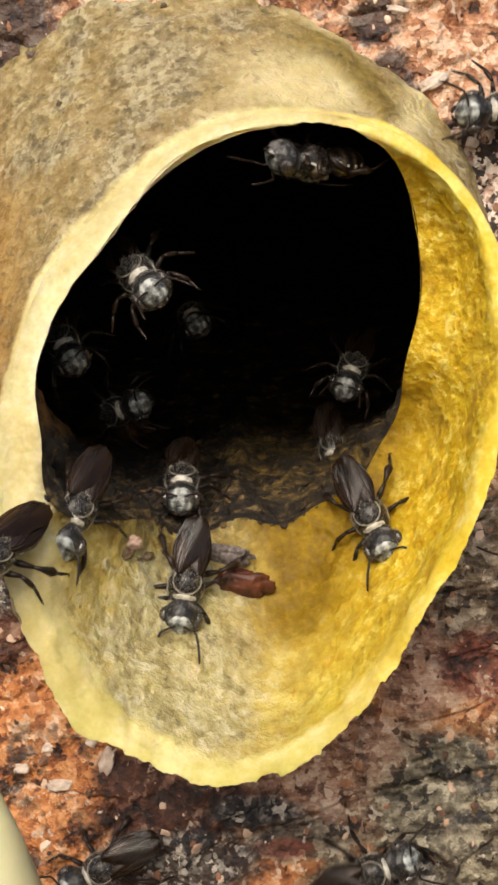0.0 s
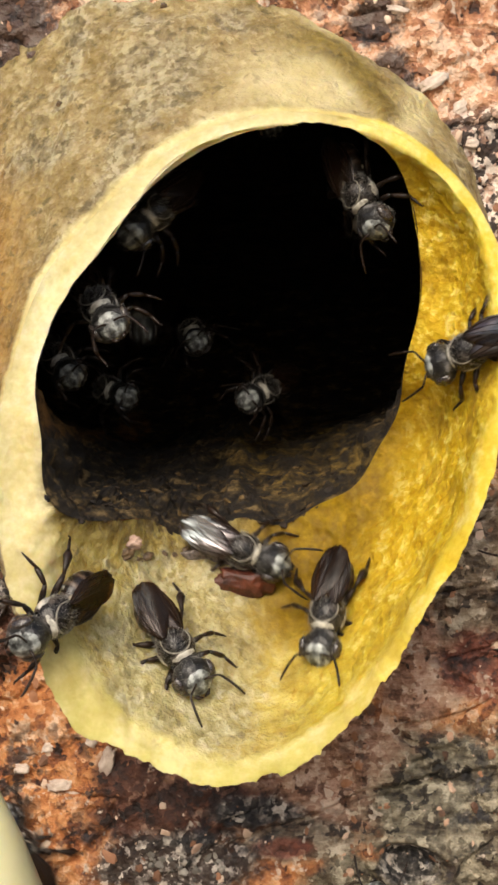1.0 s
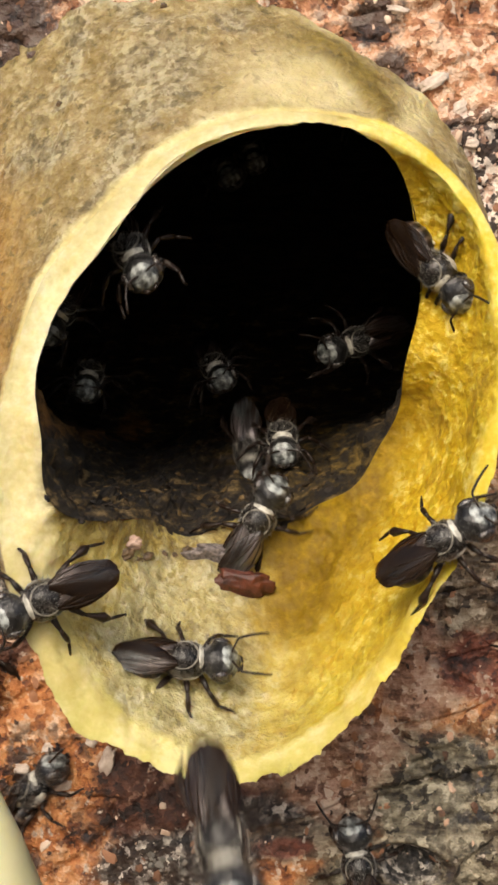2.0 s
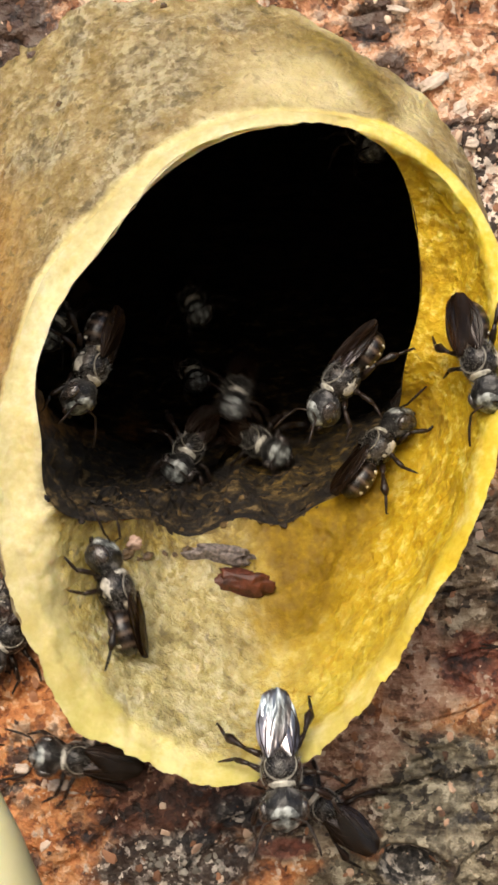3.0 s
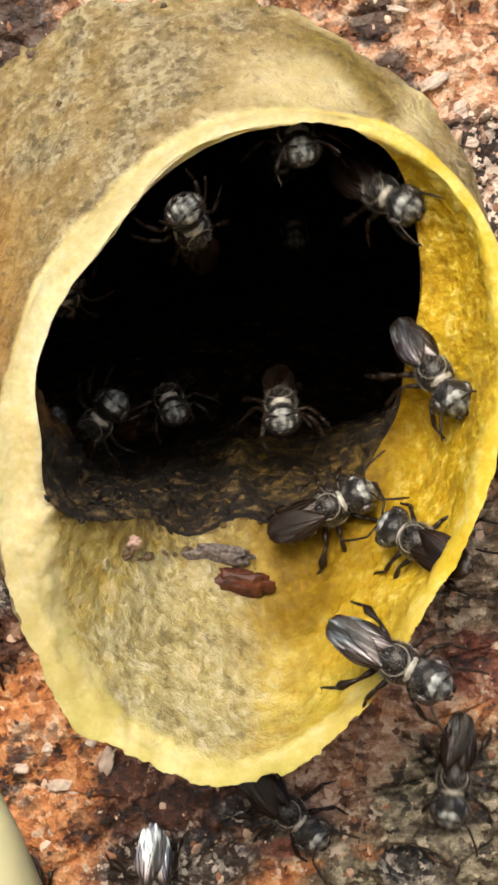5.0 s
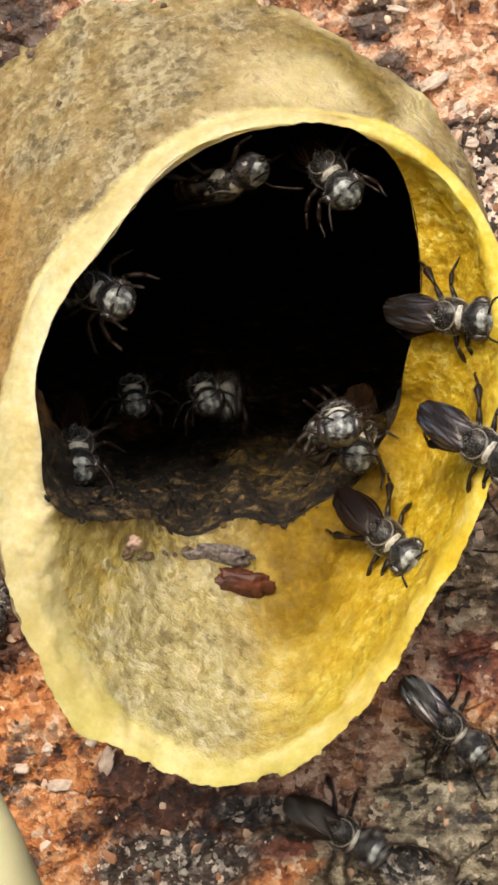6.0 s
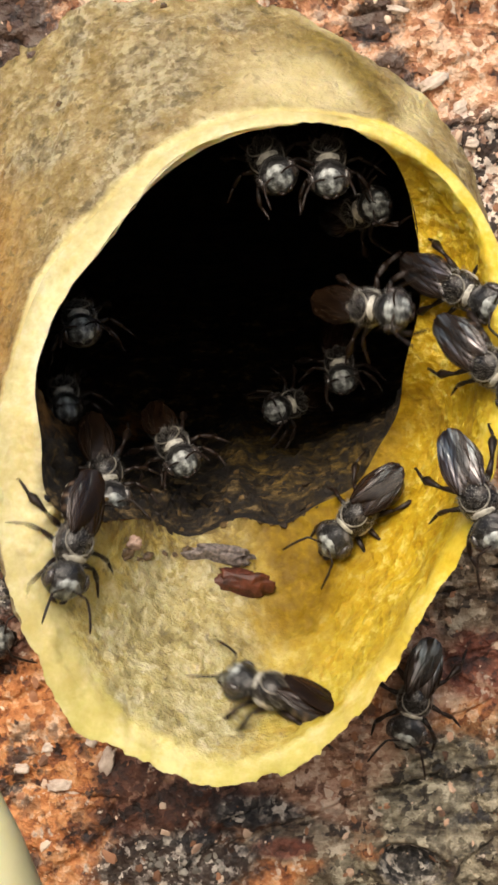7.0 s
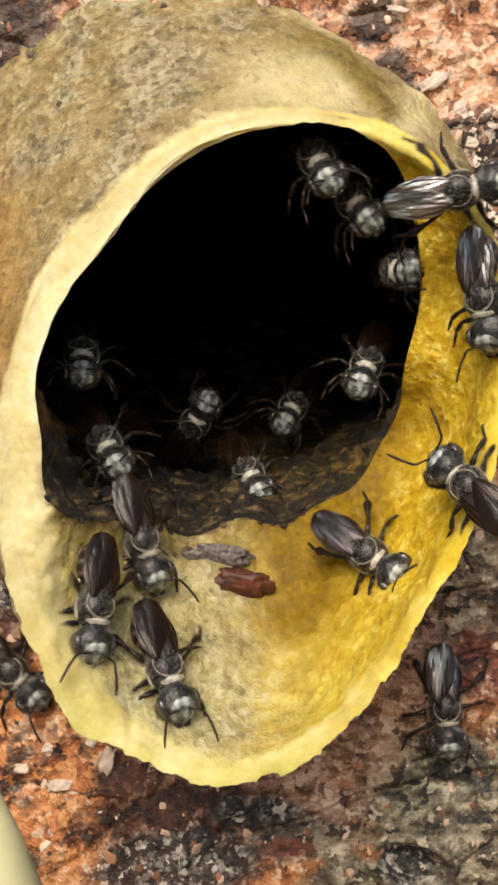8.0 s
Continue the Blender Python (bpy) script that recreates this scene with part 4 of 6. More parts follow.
def motions(bees):
    """Every bee's way over wax, bark and hollow, and the swing of its legs."""
    paths = (
        [(0, at(-2.70, 0.60, -6.10, -73, -10, -176)),
         (0.2, at(-2.86, -0.06, -6.62, -68, -12, -177)),
         (0.5, at(-3.06, -0.66, -7.13, -65, -15, -177)),
         (0.8, at(-3.47, -1.45, -7.94, -67, -10, -166)),
         (1, at(-3.04, -1.68, -8.37, -56, 24, -156)),
         (1.2, at(-3.61, -1.90, -8.22, -60, 7, -157)),
         (1.5, at(-4.15, -1.74, -7.74, -62, 30, -142)),
         (1.7, at(-3.10, -2.07, -8.77, -49, 38, -134)),
         (2.25, at(-2.55, -2.02, -8.89, 50, 47, -20)),
         (2.52, at(-3.52, -2.18, -8.40, 65, 24, 32)),
         (2.8, at(-4.50, -2.17, -7.95, 57, -0, 72)),
         (2.85, at(-4.69, -2.57, -7.39, 61, 1, 74)),
         (2.9, at(-4.91, -2.68, -6.89, 64, 3, 76)),
         (2.95, at(-5.14, -2.70, -6.40, 67, 4, 77)),
         (3, at(-5.41, -2.17, -6.00, 71, 5, 79)),
         (3.2, at(-6.24, -2.91, -3.53, 78, 0, 70)),
         (3.26, at(-6.12, -3.86, -2.98, 81, -3, 61)),
         (3.4, at(-6.12, -3.80, -2.80, 81, -4, 60)),
         (3.5, at(-6.24, -3.55, -2.35, 83, -6, 55)),
         (3.6, at(-6.50, -3.00, -1.55, 86, -8, 46)),
         (3.7, at(-7.15, 0.60, -0.60, 95, -8, 28)),
         (3.8, at(-8.09, 6.00, -0.16, 108, -5, 10)),
         (4, at(-12.39, 28.00, 1.65, 62, 0, 0)),
         (4.7, at(-11.70, 14.00, 1.35, 121, 30, 11)),
         (5.3, at(-11.34, 12.00, 0.12, 129, 100, 10)),
         (5.8, at(-7.80, 4.00, -0.03, -46, 7, -162)),
         (6.5, at(-8.58, 4.00, -0.16, -40, 5, -171)),
         (7, at(-6.51, 3.00, -1.30, -59, 15, -173)),
         (7.2, at(-6.47, 3.70, -1.96, -67, 8, -143)),
         (7.5, at(-5.52, -1.74, -4.66, -81, -4, -148)),
         (7.8, at(-3.78, -1.70, -8.02, -62, 10, -156)),
         (8, at(-3.38, -2.67, -9.11, -57, 10, -153))],
        [(0, at(-4.80, 0.20, 7.20, -49, 42, 178)),
         (0.2, at(-5.08, 0.20, 6.89, -48, 40, 179)),
         (0.5, at(-5.71, 0.20, 6.31, -47, 38, -179)),
         (0.8, at(-6.63, 0.60, 6.27, -47, 35, -177)),
         (1, at(-6.48, 0.60, 5.93, -46, 32, -177)),
         (1.2, at(-6.29, 0.60, 6.90, -47, 32, -178)),
         (1.5, at(-5.32, 0.60, 7.87, -50, 32, -180)),
         (1.7, at(-4.73, 0.80, 9.17, -53, 38, 177)),
         (2.3, at(-5.68, 0.80, 6.68, -59, 5, -174)),
         (2.8, at(-6.36, 0.80, 4.49, -98, -25, -116)),
         (3, at(-6.78, 0.30, 3.24, -98, -24, -111)),
         (3.5, at(-7.15, 0.30, 3.11, -102, -29, -113)),
         (3.8, at(-7.03, 0.30, 4.20, 66, -110, 80)),
         (4, at(-5.75, 0.30, 5.05, 170, -75, -15)),
         (4.5, at(-4.44, 0.60, 6.90, 170, -50, -4)),
         (4.7, at(-3.29, 0.80, 8.02, 171, -45, -5)),
         (5.3, at(-2.36, 1.20, 9.81, 141, -18, 26)),
         (5.8, at(-2.24, 1.20, 10.72, 167, -4, 53)),
         (6, at(-1.06, 1.20, 11.35, 172, -2, 53)),
         (6.25, at(-0.42, 1.20, 11.89, -165, 36, 67)),
         (6.5, at(0.22, 1.20, 12.44, 73, 122, -61)),
         (7, at(0.71, 1.20, 12.51, -58, 30, 171)),
         (7.5, at(0.66, 1.30, 13.10, 111, 133, -17)),
         (8, at(2.93, 1.30, 12.41, -58, 30, 169))],
        [(0, at(4.88, 14.00, 19.48, -47, 10, 173)),
         (2, at(3.43, 10.00, 18.26, -47, 5, 175)),
         (3, at(2.44, 4.00, 15.91, -32, -1, -174)),
         (3.5, at(2.24, 2.50, 15.27, -32, -2, -174)),
         (4.5, at(1.78, 1.50, 14.36, -33, -0, -173)),
         (4.7, at(1.83, 1.50, 14.29, -33, -0, -173)),
         (5.3, at(2.19, 1.20, 12.88, -60, 15, 174)),
         (5.8, at(2.57, 1.00, 12.39, -62, 15, 173)),
         (6, at(3.40, 1.00, 11.85, -66, 37, 166)),
         (6.5, at(3.65, 1.00, 11.90, -58, 12, 173)),
         (7, at(3.42, 1.20, 12.51, -56, 5, 175)),
         (7.5, at(2.60, 2.00, 13.03, -64, 30, 169)),
         (8, at(4.68, 3.00, 10.91, -60, 39, 165))],
        [(0, at(2.63, 0.30, 11.98, 4, 136, 125)),
         (0.2, at(1.55, 0.30, 11.69, -167, 33, -51)),
         (0.5, at(0.10, 0.30, 10.96, -154, 13, -56)),
         (0.8, at(-1.98, 0.80, 10.83, -147, 4, -57)),
         (0.9, at(-3.10, 1.90, 10.62, -129, -34, -96)),
         (1, at(-4.22, 3.00, 10.40, 105, -136, 15)),
         (1.3, at(-7.28, 6.00, 8.71, 109, -146, 13)),
         (2.5, at(-9.85, 12.00, 6.67, -57, -29, -168)),
         (4.5, at(-9.43, 6.00, 6.02, -46, -68, -155)),
         (4.75, at(-9.17, 6.00, 6.42, 160, -50, 2)),
         (5, at(-8.90, 6.00, 6.83, 157, 10, 10)),
         (5.2, at(-8.21, 4.00, 6.83, 160, 51, 19)),
         (5.4, at(-7.51, 2.00, 6.84, 83, 98, -54)),
         (5.8, at(-6.57, 0.50, 6.52, 94, 100, -38)),
         (6, at(-6.62, 0.50, 6.52, 123, 115, -8)),
         (6.2, at(-7.05, 0.50, 5.19, -56, 20, -174)),
         (6.4, at(-7.22, 1.00, 3.28, -79, -41, -135)),
         (6.5, at(-7.10, 0.50, 1.91, -78, -14, -138)),
         (6.8, at(-7.63, 1.95, -1.77, -66, -8, -152)),
         (7, at(-6.88, -3.86, -3.95, -82, -16, -148)),
         (7.05, at(-6.78, -5.21, -4.13, -81, -18, -149)),
         (7.1, at(-6.80, -5.74, -4.38, -81, -21, -151)),
         (7.15, at(-6.95, -5.36, -4.74, -80, -23, -153)),
         (7.2, at(-7.18, -4.55, -5.15, -79, -26, -155)),
         (7.5, at(-7.26, -4.96, -6.66, 119, -115, -5)),
         (7.8, at(-6.72, -4.27, -6.83, 104, -144, 18)),
         (7.85, at(-6.39, -5.25, -6.57, -76, -30, -158)),
         (7.9, at(-6.26, -4.87, -6.51, -76, -23, -155)),
         (7.95, at(-6.11, -4.67, -6.43, -75, -17, -151)),
         (8, at(-6.13, -3.23, -6.54, -74, -11, -148))],
        [(0, at(5.50, 14.00, 19.48, -37, 0, 175)),
         (0.5, at(5.03, 12.00, 16.49, -45, 10, 173)),
         (0.8, at(4.17, 3.00, 12.44, -85, 21, 136)),
         (1, at(4.85, 1.30, 10.81, -100, 28, 123)),
         (1.2, at(4.65, 1.30, 11.06, -102, 29, 122)),
         (1.5, at(5.22, 0.80, 10.53, -120, 38, 108)),
         (1.7, at(6.57, 0.50, 9.02, -127, 35, 102)),
         (2.2, at(8.35, -0.14, 6.32, 83, 147, -39)),
         (2.267, at(8.27, -1.38, 5.94, -96, 32, 142)),
         (2.333, at(8.34, -1.64, 5.68, -95, 31, 142)),
         (2.4, at(8.43, -1.90, 5.43, -93, 29, 142)),
         (2.467, at(8.53, -2.05, 5.18, -92, 28, 143)),
         (2.533, at(8.68, -1.94, 4.96, -91, 26, 143)),
         (2.6, at(8.76, -2.21, 4.70, -90, 25, 143)),
         (2.667, at(8.77, -2.83, 4.41, -89, 24, 143)),
         (2.733, at(8.87, -2.97, 4.17, -88, 22, 143)),
         (2.8, at(9.26, -1.62, 4.04, -87, 21, 143)),
         (2.85, at(9.09, -2.83, 3.78, -87, 21, 143)),
         (2.9, at(9.14, -2.89, 3.59, -87, 20, 142)),
         (2.95, at(9.17, -3.01, 3.42, -87, 20, 141)),
         (3, at(9.44, -1.90, 3.32, -87, 20, 140)),
         (3.056, at(9.21, -3.06, 3.17, -87, 22, 141)),
         (3.111, at(9.21, -3.10, 3.10, -86, 24, 141)),
         (3.167, at(9.20, -3.14, 3.03, -86, 26, 141)),
         (3.222, at(9.19, -3.19, 2.96, -85, 28, 142)),
         (3.278, at(9.17, -3.27, 2.88, -84, 30, 142)),
         (3.333, at(9.16, -3.33, 2.81, -83, 32, 143)),
         (3.389, at(9.15, -3.37, 2.74, -83, 34, 143)),
         (3.444, at(9.14, -3.43, 2.66, -82, 36, 144)),
         (3.5, at(9.41, -2.05, 2.67, -81, 38, 145)),
         (3.556, at(9.13, -3.46, 2.46, -81, 35, 144)),
         (3.611, at(9.11, -3.50, 2.31, -81, 32, 144)),
         (3.667, at(9.10, -3.50, 2.18, -81, 29, 144)),
         (3.722, at(9.07, -3.54, 2.03, -81, 27, 144)),
         (3.778, at(9.05, -3.60, 1.88, -81, 24, 144)),
         (3.833, at(9.05, -3.57, 1.75, -81, 21, 144)),
         (3.889, at(9.07, -3.35, 1.61, -80, 18, 144)),
         (3.944, at(9.08, -3.23, 1.47, -80, 15, 143)),
         (4, at(9.23, -2.40, 1.34, -80, 13, 143)),
         (4.056, at(9.13, -3.21, 1.18, -80, 15, 145)),
         (4.111, at(9.15, -3.38, 1.03, -79, 16, 147)),
         (4.167, at(9.17, -3.59, 0.88, -79, 18, 149)),
         (4.222, at(9.20, -3.71, 0.73, -78, 20, 151)),
         (4.278, at(9.23, -3.82, 0.58, -78, 22, 153)),
         (4.333, at(9.27, -3.90, 0.43, -77, 24, 155)),
         (4.389, at(9.34, -3.85, 0.28, -76, 26, 157)),
         (4.444, at(9.38, -3.96, 0.13, -75, 28, 159)),
         (4.5, at(9.46, -3.86, -0.02, -74, 29, 161)),
         (4.7, at(9.35, -3.73, -0.02, 98, 146, -25)),
         (4.8, at(9.57, -4.06, -0.26, 102, 143, -19)),
         (4.9, at(11.66, 4.23, -0.60, 106, 140, -12)),
         (5, at(12.04, 4.28, -0.89, 92, 137, -16)),
         (5.2, at(12.65, 3.89, -1.45, 86, 131, -13)),
         (6, at(14.28, 4.19, -3.02, 88, 131, -6)),
         (8, at(14.46, 3.87, -3.52, 95, 152, -2))],
        [(0, at(5.31, 1.69, -3.25, -71, 28, 170)),
         (0.2, at(5.19, 1.69, -3.42, 108, 150, -12)),
         (0.5, at(5.06, 1.70, -3.50, 111, 145, -6)),
         (0.7, at(4.78, 1.28, -4.33, -70, 25, 166)),
         (0.8, at(4.40, 0.59, -5.49, -69, 11, 163)),
         (1, at(3.33, -0.09, -7.28, -63, -3, 157)),
         (1.2, at(3.46, -1.57, -8.51, -64, 8, 160)),
         (1.4, at(3.75, -0.86, -7.69, -57, 31, 173)),
         (1.5, at(4.85, -1.15, -6.66, 134, 127, 9)),
         (1.7, at(7.19, -3.77, -4.97, 19, 76, -95)),
         (1.756, at(7.15, -4.58, -4.69, 36, 73, -78)),
         (1.811, at(7.25, -4.51, -4.51, 47, 69, -67)),
         (1.867, at(7.34, -4.46, -4.32, 54, 64, -60)),
         (1.922, at(7.43, -4.45, -4.14, 59, 59, -55)),
         (1.978, at(7.51, -4.45, -3.95, 62, 54, -52)),
         (2.033, at(7.60, -4.40, -3.76, 65, 49, -49)),
         (2.089, at(7.69, -4.40, -3.57, 67, 43, -47)),
         (2.144, at(7.78, -4.37, -3.39, 69, 38, -46)),
         (2.2, at(8.06, -3.25, -3.28, 71, 33, -44)),
         (2.8, at(6.34, 2.65, -0.28, 61, 13, -66)),
         (3, at(5.82, 2.94, -0.20, 53, 8, -68)),
         (3.5, at(7.14, 1.50, -1.19, 72, 3, -65)),
         (3.7, at(6.84, 2.01, -1.02, 74, 4, -24)),
         (3.75, at(6.23, 2.23, -0.81, 86, -2, -16)),
         (3.8, at(5.63, 2.52, -0.61, 98, -11, -10)),
         (3.85, at(5.16, 4.00, -0.41, 110, -20, -5)),
         (4, at(2.75, 5.00, -0.69, 104, -25, -3)),
         (4.3, at(2.58, 18.00, 2.74, 122, -20, -3)),
         (4.6, at(2.58, 18.00, 9.27, 138, -20, -5)),
         (5, at(2.04, 22.00, 16.73, 163, -10, -4)),
         (5.8, at(1.31, 20.00, 21.30, 177, -0, -1)),
         (8, at(-0.69, 18.00, 21.02, 167, -0, 1))],
        [(0, at(-3.17, 5.50, -1.76, -33, -2, -177)),
         (0.2, at(-3.69, 4.50, -2.04, -38, -0, -176)),
         (0.5, at(-4.11, 1.00, -2.30, -62, 5, -175)),
         (0.8, at(-2.47, 3.70, -3.63, -68, 38, -161)),
         (0.85, at(-1.88, 2.09, -3.83, -66, 45, -159)),
         (0.9, at(-1.35, 2.07, -4.14, -63, 51, -155)),
         (0.95, at(-0.82, 1.77, -4.43, -59, 57, -150)),
         (1, at(-0.28, 2.09, -4.78, -52, 63, -144)),
         (1.2, at(1.70, 1.47, -6.32, -22, 68, -118)),
         (1.5, at(-0.02, 1.49, -6.03, 49, 65, -38)),
         (1.7, at(1.10, 2.19, -4.91, 19, 71, -66)),
         (1.95, at(0.54, 2.59, -3.80, 82, 41, -8)),
         (2.2, at(-0.03, 3.00, -2.70, 97, 0, 0)),
         (2.6, at(-1.37, 6.00, -1.24, 107, -60, 4)),
         (2.8, at(-2.31, 6.00, -1.10, 126, -100, -4)),
         (3, at(-3.08, 10.50, -0.32, -50, -30, -177)),
         (3.2, at(0.74, 3.00, -1.68, -58, 15, 180)),
         (3.4, at(1.48, 2.24, -5.04, -70, 15, -175)),
         (3.5, at(1.66, 1.47, -6.33, -70, 18, -180)),
         (3.6, at(1.63, 0.78, -7.46, -60, 16, -180)),
         (3.8, at(1.78, 0.01, -8.31, -60, 20, -178)),
         (4, at(0.69, -0.74, -9.32, -63, 10, -178)),
         (4.3, at(1.59, -0.68, -9.02, -58, 30, -174)),
         (4.5, at(3.29, -2.42, -9.23, -28, 57, -150)),
         (4.7, at(4.53, -2.52, -8.11, 14, 64, -104)),
         (4.756, at(4.69, -3.68, -8.05, 1, 66, -115)),
         (4.811, at(4.84, -4.57, -8.03, -13, 66, -127)),
         (4.867, at(5.03, -5.11, -8.06, -27, 66, -140)),
         (4.922, at(5.21, -5.51, -8.11, -40, 64, -151)),
         (4.978, at(5.47, -5.25, -8.27, 129, 118, 19)),
         (5.033, at(5.64, -5.60, -8.33, 120, 122, 12)),
         (5.089, at(5.88, -5.42, -8.47, 112, 125, 6)),
         (5.144, at(7.22, 2.83, -10.17, 106, 130, 1)),
         (5.2, at(7.55, 3.50, -10.43, 101, 134, -3)),
         (5.8, at(7.84, 3.74, -13.95, -75, 4, 172)),
         (6, at(9.18, 4.03, -12.99, 104, 135, 5)),
         (6.2, at(8.50, 3.84, -12.30, 99, 151, 3)),
         (6.5, at(8.56, 3.88, -13.34, -78, 10, 174)),
         (6.7, at(7.82, 3.58, -11.98, -88, -1, 177)),
         (7, at(7.54, 3.42, -11.69, 92, -165, -7)),
         (7.5, at(7.58, 3.70, -13.04, 90, -164, -1)),
         (8, at(8.97, 3.86, -12.18, -81, 4, -178))],
        [(0, at(-7.00, -2.37, -2.77, -61, -22, -173)),
         (0.2, at(-7.13, -4.39, -3.63, -84, -22, -151)),
         (0.26, at(-7.03, -5.46, -4.06, -84, -21, -153)),
         (0.32, at(-7.12, -5.16, -4.61, -84, -20, -155)),
         (0.38, at(-7.23, -4.80, -5.16, -84, -19, -157)),
         (0.44, at(-7.29, -4.83, -5.70, -84, -18, -158)),
         (0.5, at(-7.34, -4.86, -6.24, -84, -17, -160)),
         (0.8, at(-7.36, -5.05, -6.60, 103, -144, 12)),
         (1, at(-7.36, -5.40, -6.59, 82, -116, 62)),
         (1.5, at(-6.84, -5.44, -5.95, 93, -111, 57)),
         (1.7, at(-7.55, -5.20, -5.40, 138, -99, -27)),
         (2.2, at(-7.83, -5.46, -6.54, 101, -119, 5)),
         (2.35, at(-7.96, -5.55, -6.81, 103, -124, 4)),
         (2.5, at(-8.09, -5.67, -7.06, 101, -131, -1)),
         (2.65, at(-8.20, -5.72, -7.31, 95, -136, 8)),
         (2.8, at(-10.22, 4.17, -9.26, 95, -142, 5)),
         (3, at(-10.95, 4.19, -8.87, 102, -136, -2)),
         (3.3, at(-13.07, 4.35, -9.81, 86, -129, 13)),
         (4, at(-13.94, 4.68, -10.13, 110, -133, -10)),
         (8, at(-14.03, 4.53, -10.36, 106, -132, -8))],
        [(0, at(-9.57, -6.00, -4.24, -43, -39, 172)),
         (0.5, at(-10.02, -5.50, -4.61, -47, -39, 172)),
         (0.8, at(-13.11, 4.50, -7.22, 91, -162, -1)),
         (1.2, at(-13.06, 4.30, -11.36, -86, 11, -172)),
         (1.35, at(-12.45, 4.18, -12.18, -29, 82, -112)),
         (1.5, at(-11.83, 4.07, -13.00, 81, 18, 2)),
         (1.7, at(-11.88, 4.26, -10.57, 83, -1, 7)),
         (2.2, at(-13.66, 4.61, -9.33, 78, -30, 12)),
         (3.3, at(-12.53, 4.29, -9.54, 84, 29, 3)),
         (3.5, at(-12.06, 4.29, -9.54, 87, 30, 7)),
         (3.8, at(-13.42, 4.69, -8.82, 83, -30, 9)),
         (5.7, at(-13.24, 4.49, -9.18, 77, 39, -4)),
         (7.6, at(-13.06, 4.29, -9.54, -58, 66, -143)),
         (8, at(-10.96, 4.21, -10.57, 107, 136, 16))],
        [(0, at(-7.02, 12.00, 1.61, 134, 70, 10)),
         (0.5, at(-6.87, 12.00, 2.05, 140, 80, 17)),
         (1, at(-7.83, 15.00, 2.93, 132, 110, -0)),
         (1.5, at(-8.19, 18.00, 5.68, -35, 30, -176)),
         (1.7, at(-8.87, 13.50, 3.47, -33, 10, -173)),
         (2.8, at(-4.74, 20.00, 4.84, -35, -30, -174)),
         (3.2, at(3.14, 5.00, -0.42, -50, -0, 177)),
         (3.4, at(3.66, 2.94, -2.44, -67, 20, -177)),
         (3.5, at(3.37, 2.36, -3.80, 107, 152, -7)),
         (3.6, at(4.43, 0.98, -5.04, 114, 144, -9)),
         (3.8, at(5.38, -3.06, -7.34, 128, 135, 2)),
         (3.85, at(5.47, -5.29, -7.47, 120, 143, -4)),
         (3.9, at(5.77, -5.44, -7.88, -67, 28, 173)),
         (3.95, at(6.06, -5.50, -8.28, -73, 20, 171)),
         (4, at(7.63, 3.52, -10.43, -78, 11, 171)),
         (4.3, at(6.39, 3.50, -11.71, 105, -142, -19)),
         (4.5, at(6.65, 3.52, -12.36, 107, -111, -15)),
         (4.8, at(8.77, 3.90, -13.35, -72, -19, 166)),
         (5.5, at(9.73, 3.49, -20.95, -81, -1, 172)),
         (8, at(9.80, 3.88, -24.98, -83, -3, 176))],
        [(0, at(5.61, 13.50, 4.08, -49, -20, 176)),
         (0.5, at(5.15, 13.50, 4.39, -50, -30, 178)),
         (1, at(0.90, 15.00, 2.93, 135, -120, 4)),
         (1.5, at(0.27, 12.00, 0.65, -31, -0, 180)),
         (1.7, at(1.66, 10.50, 0.41, -30, 10, 178)),
         (2.3, at(1.71, 10.50, 0.12, -40, -0, 178)),
         (2.356, at(1.62, 10.50, -0.05, -41, 3, 179)),
         (2.411, at(1.52, 10.50, -0.21, -42, 7, 179)),
         (2.467, at(1.42, 10.50, -0.37, -43, 10, 179)),
         (2.522, at(1.33, 10.50, -0.53, -44, 13, 180)),
         (2.578, at(1.23, 10.50, -0.69, -45, 17, 180)),
         (2.633, at(1.13, 10.50, -0.85, -46, 20, 180)),
         (2.689, at(1.04, 10.50, -1.01, -47, 23, 180)),
         (2.744, at(0.92, 9.56, -1.16, -48, 27, 180)),
         (2.8, at(0.84, 10.50, -1.34, -49, 30, 180)),
         (3.2, at(-0.03, 14.00, 2.58, 143, 80, 13)),
         (3.5, at(0.29, 18.00, 4.37, 161, 70, 10)),
         (3.7, at(1.56, 5.00, -1.74, 130, 100, 9)),
         (3.75, at(1.28, 4.13, -2.64, -31, 78, -142)),
         (3.8, at(0.99, 2.51, -3.48, -21, 75, -121)),
         (3.85, at(0.73, 2.40, -4.43, -17, 71, -106)),
         (4, at(1.58, 1.40, -6.44, 39, 62, -52)),
         (4.1, at(1.97, 1.92, -5.63, 40, 65, -53)),
         (4.3, at(2.73, 2.09, -5.03, -47, 66, -150)),
         (4.5, at(3.21, 1.92, -5.01, 117, 138, 7)),
         (4.6, at(3.20, 2.16, -4.37, 4, 73, -99)),
         (4.7, at(3.19, 2.40, -3.72, 71, 42, -24)),
         (5.2, at(4.00, 2.47, -2.92, 11, 71, -94)),
         (5.8, at(4.76, 1.69, -3.75, 108, 138, -6)),
         (6, at(5.83, 0.42, -4.02, 122, 132, -2)),
         (6.2, at(5.23, 0.70, -4.40, -68, 30, 166)),
         (6.5, at(3.60, 2.04, -4.52, -76, 15, 171)),
         (6.8, at(4.60, 2.04, -3.27, -74, -18, 154)),
         (7, at(4.76, 1.94, -3.27, -72, -40, 147)),
         (7.2, at(2.41, 0.80, -1.85, 104, -120, -6)),
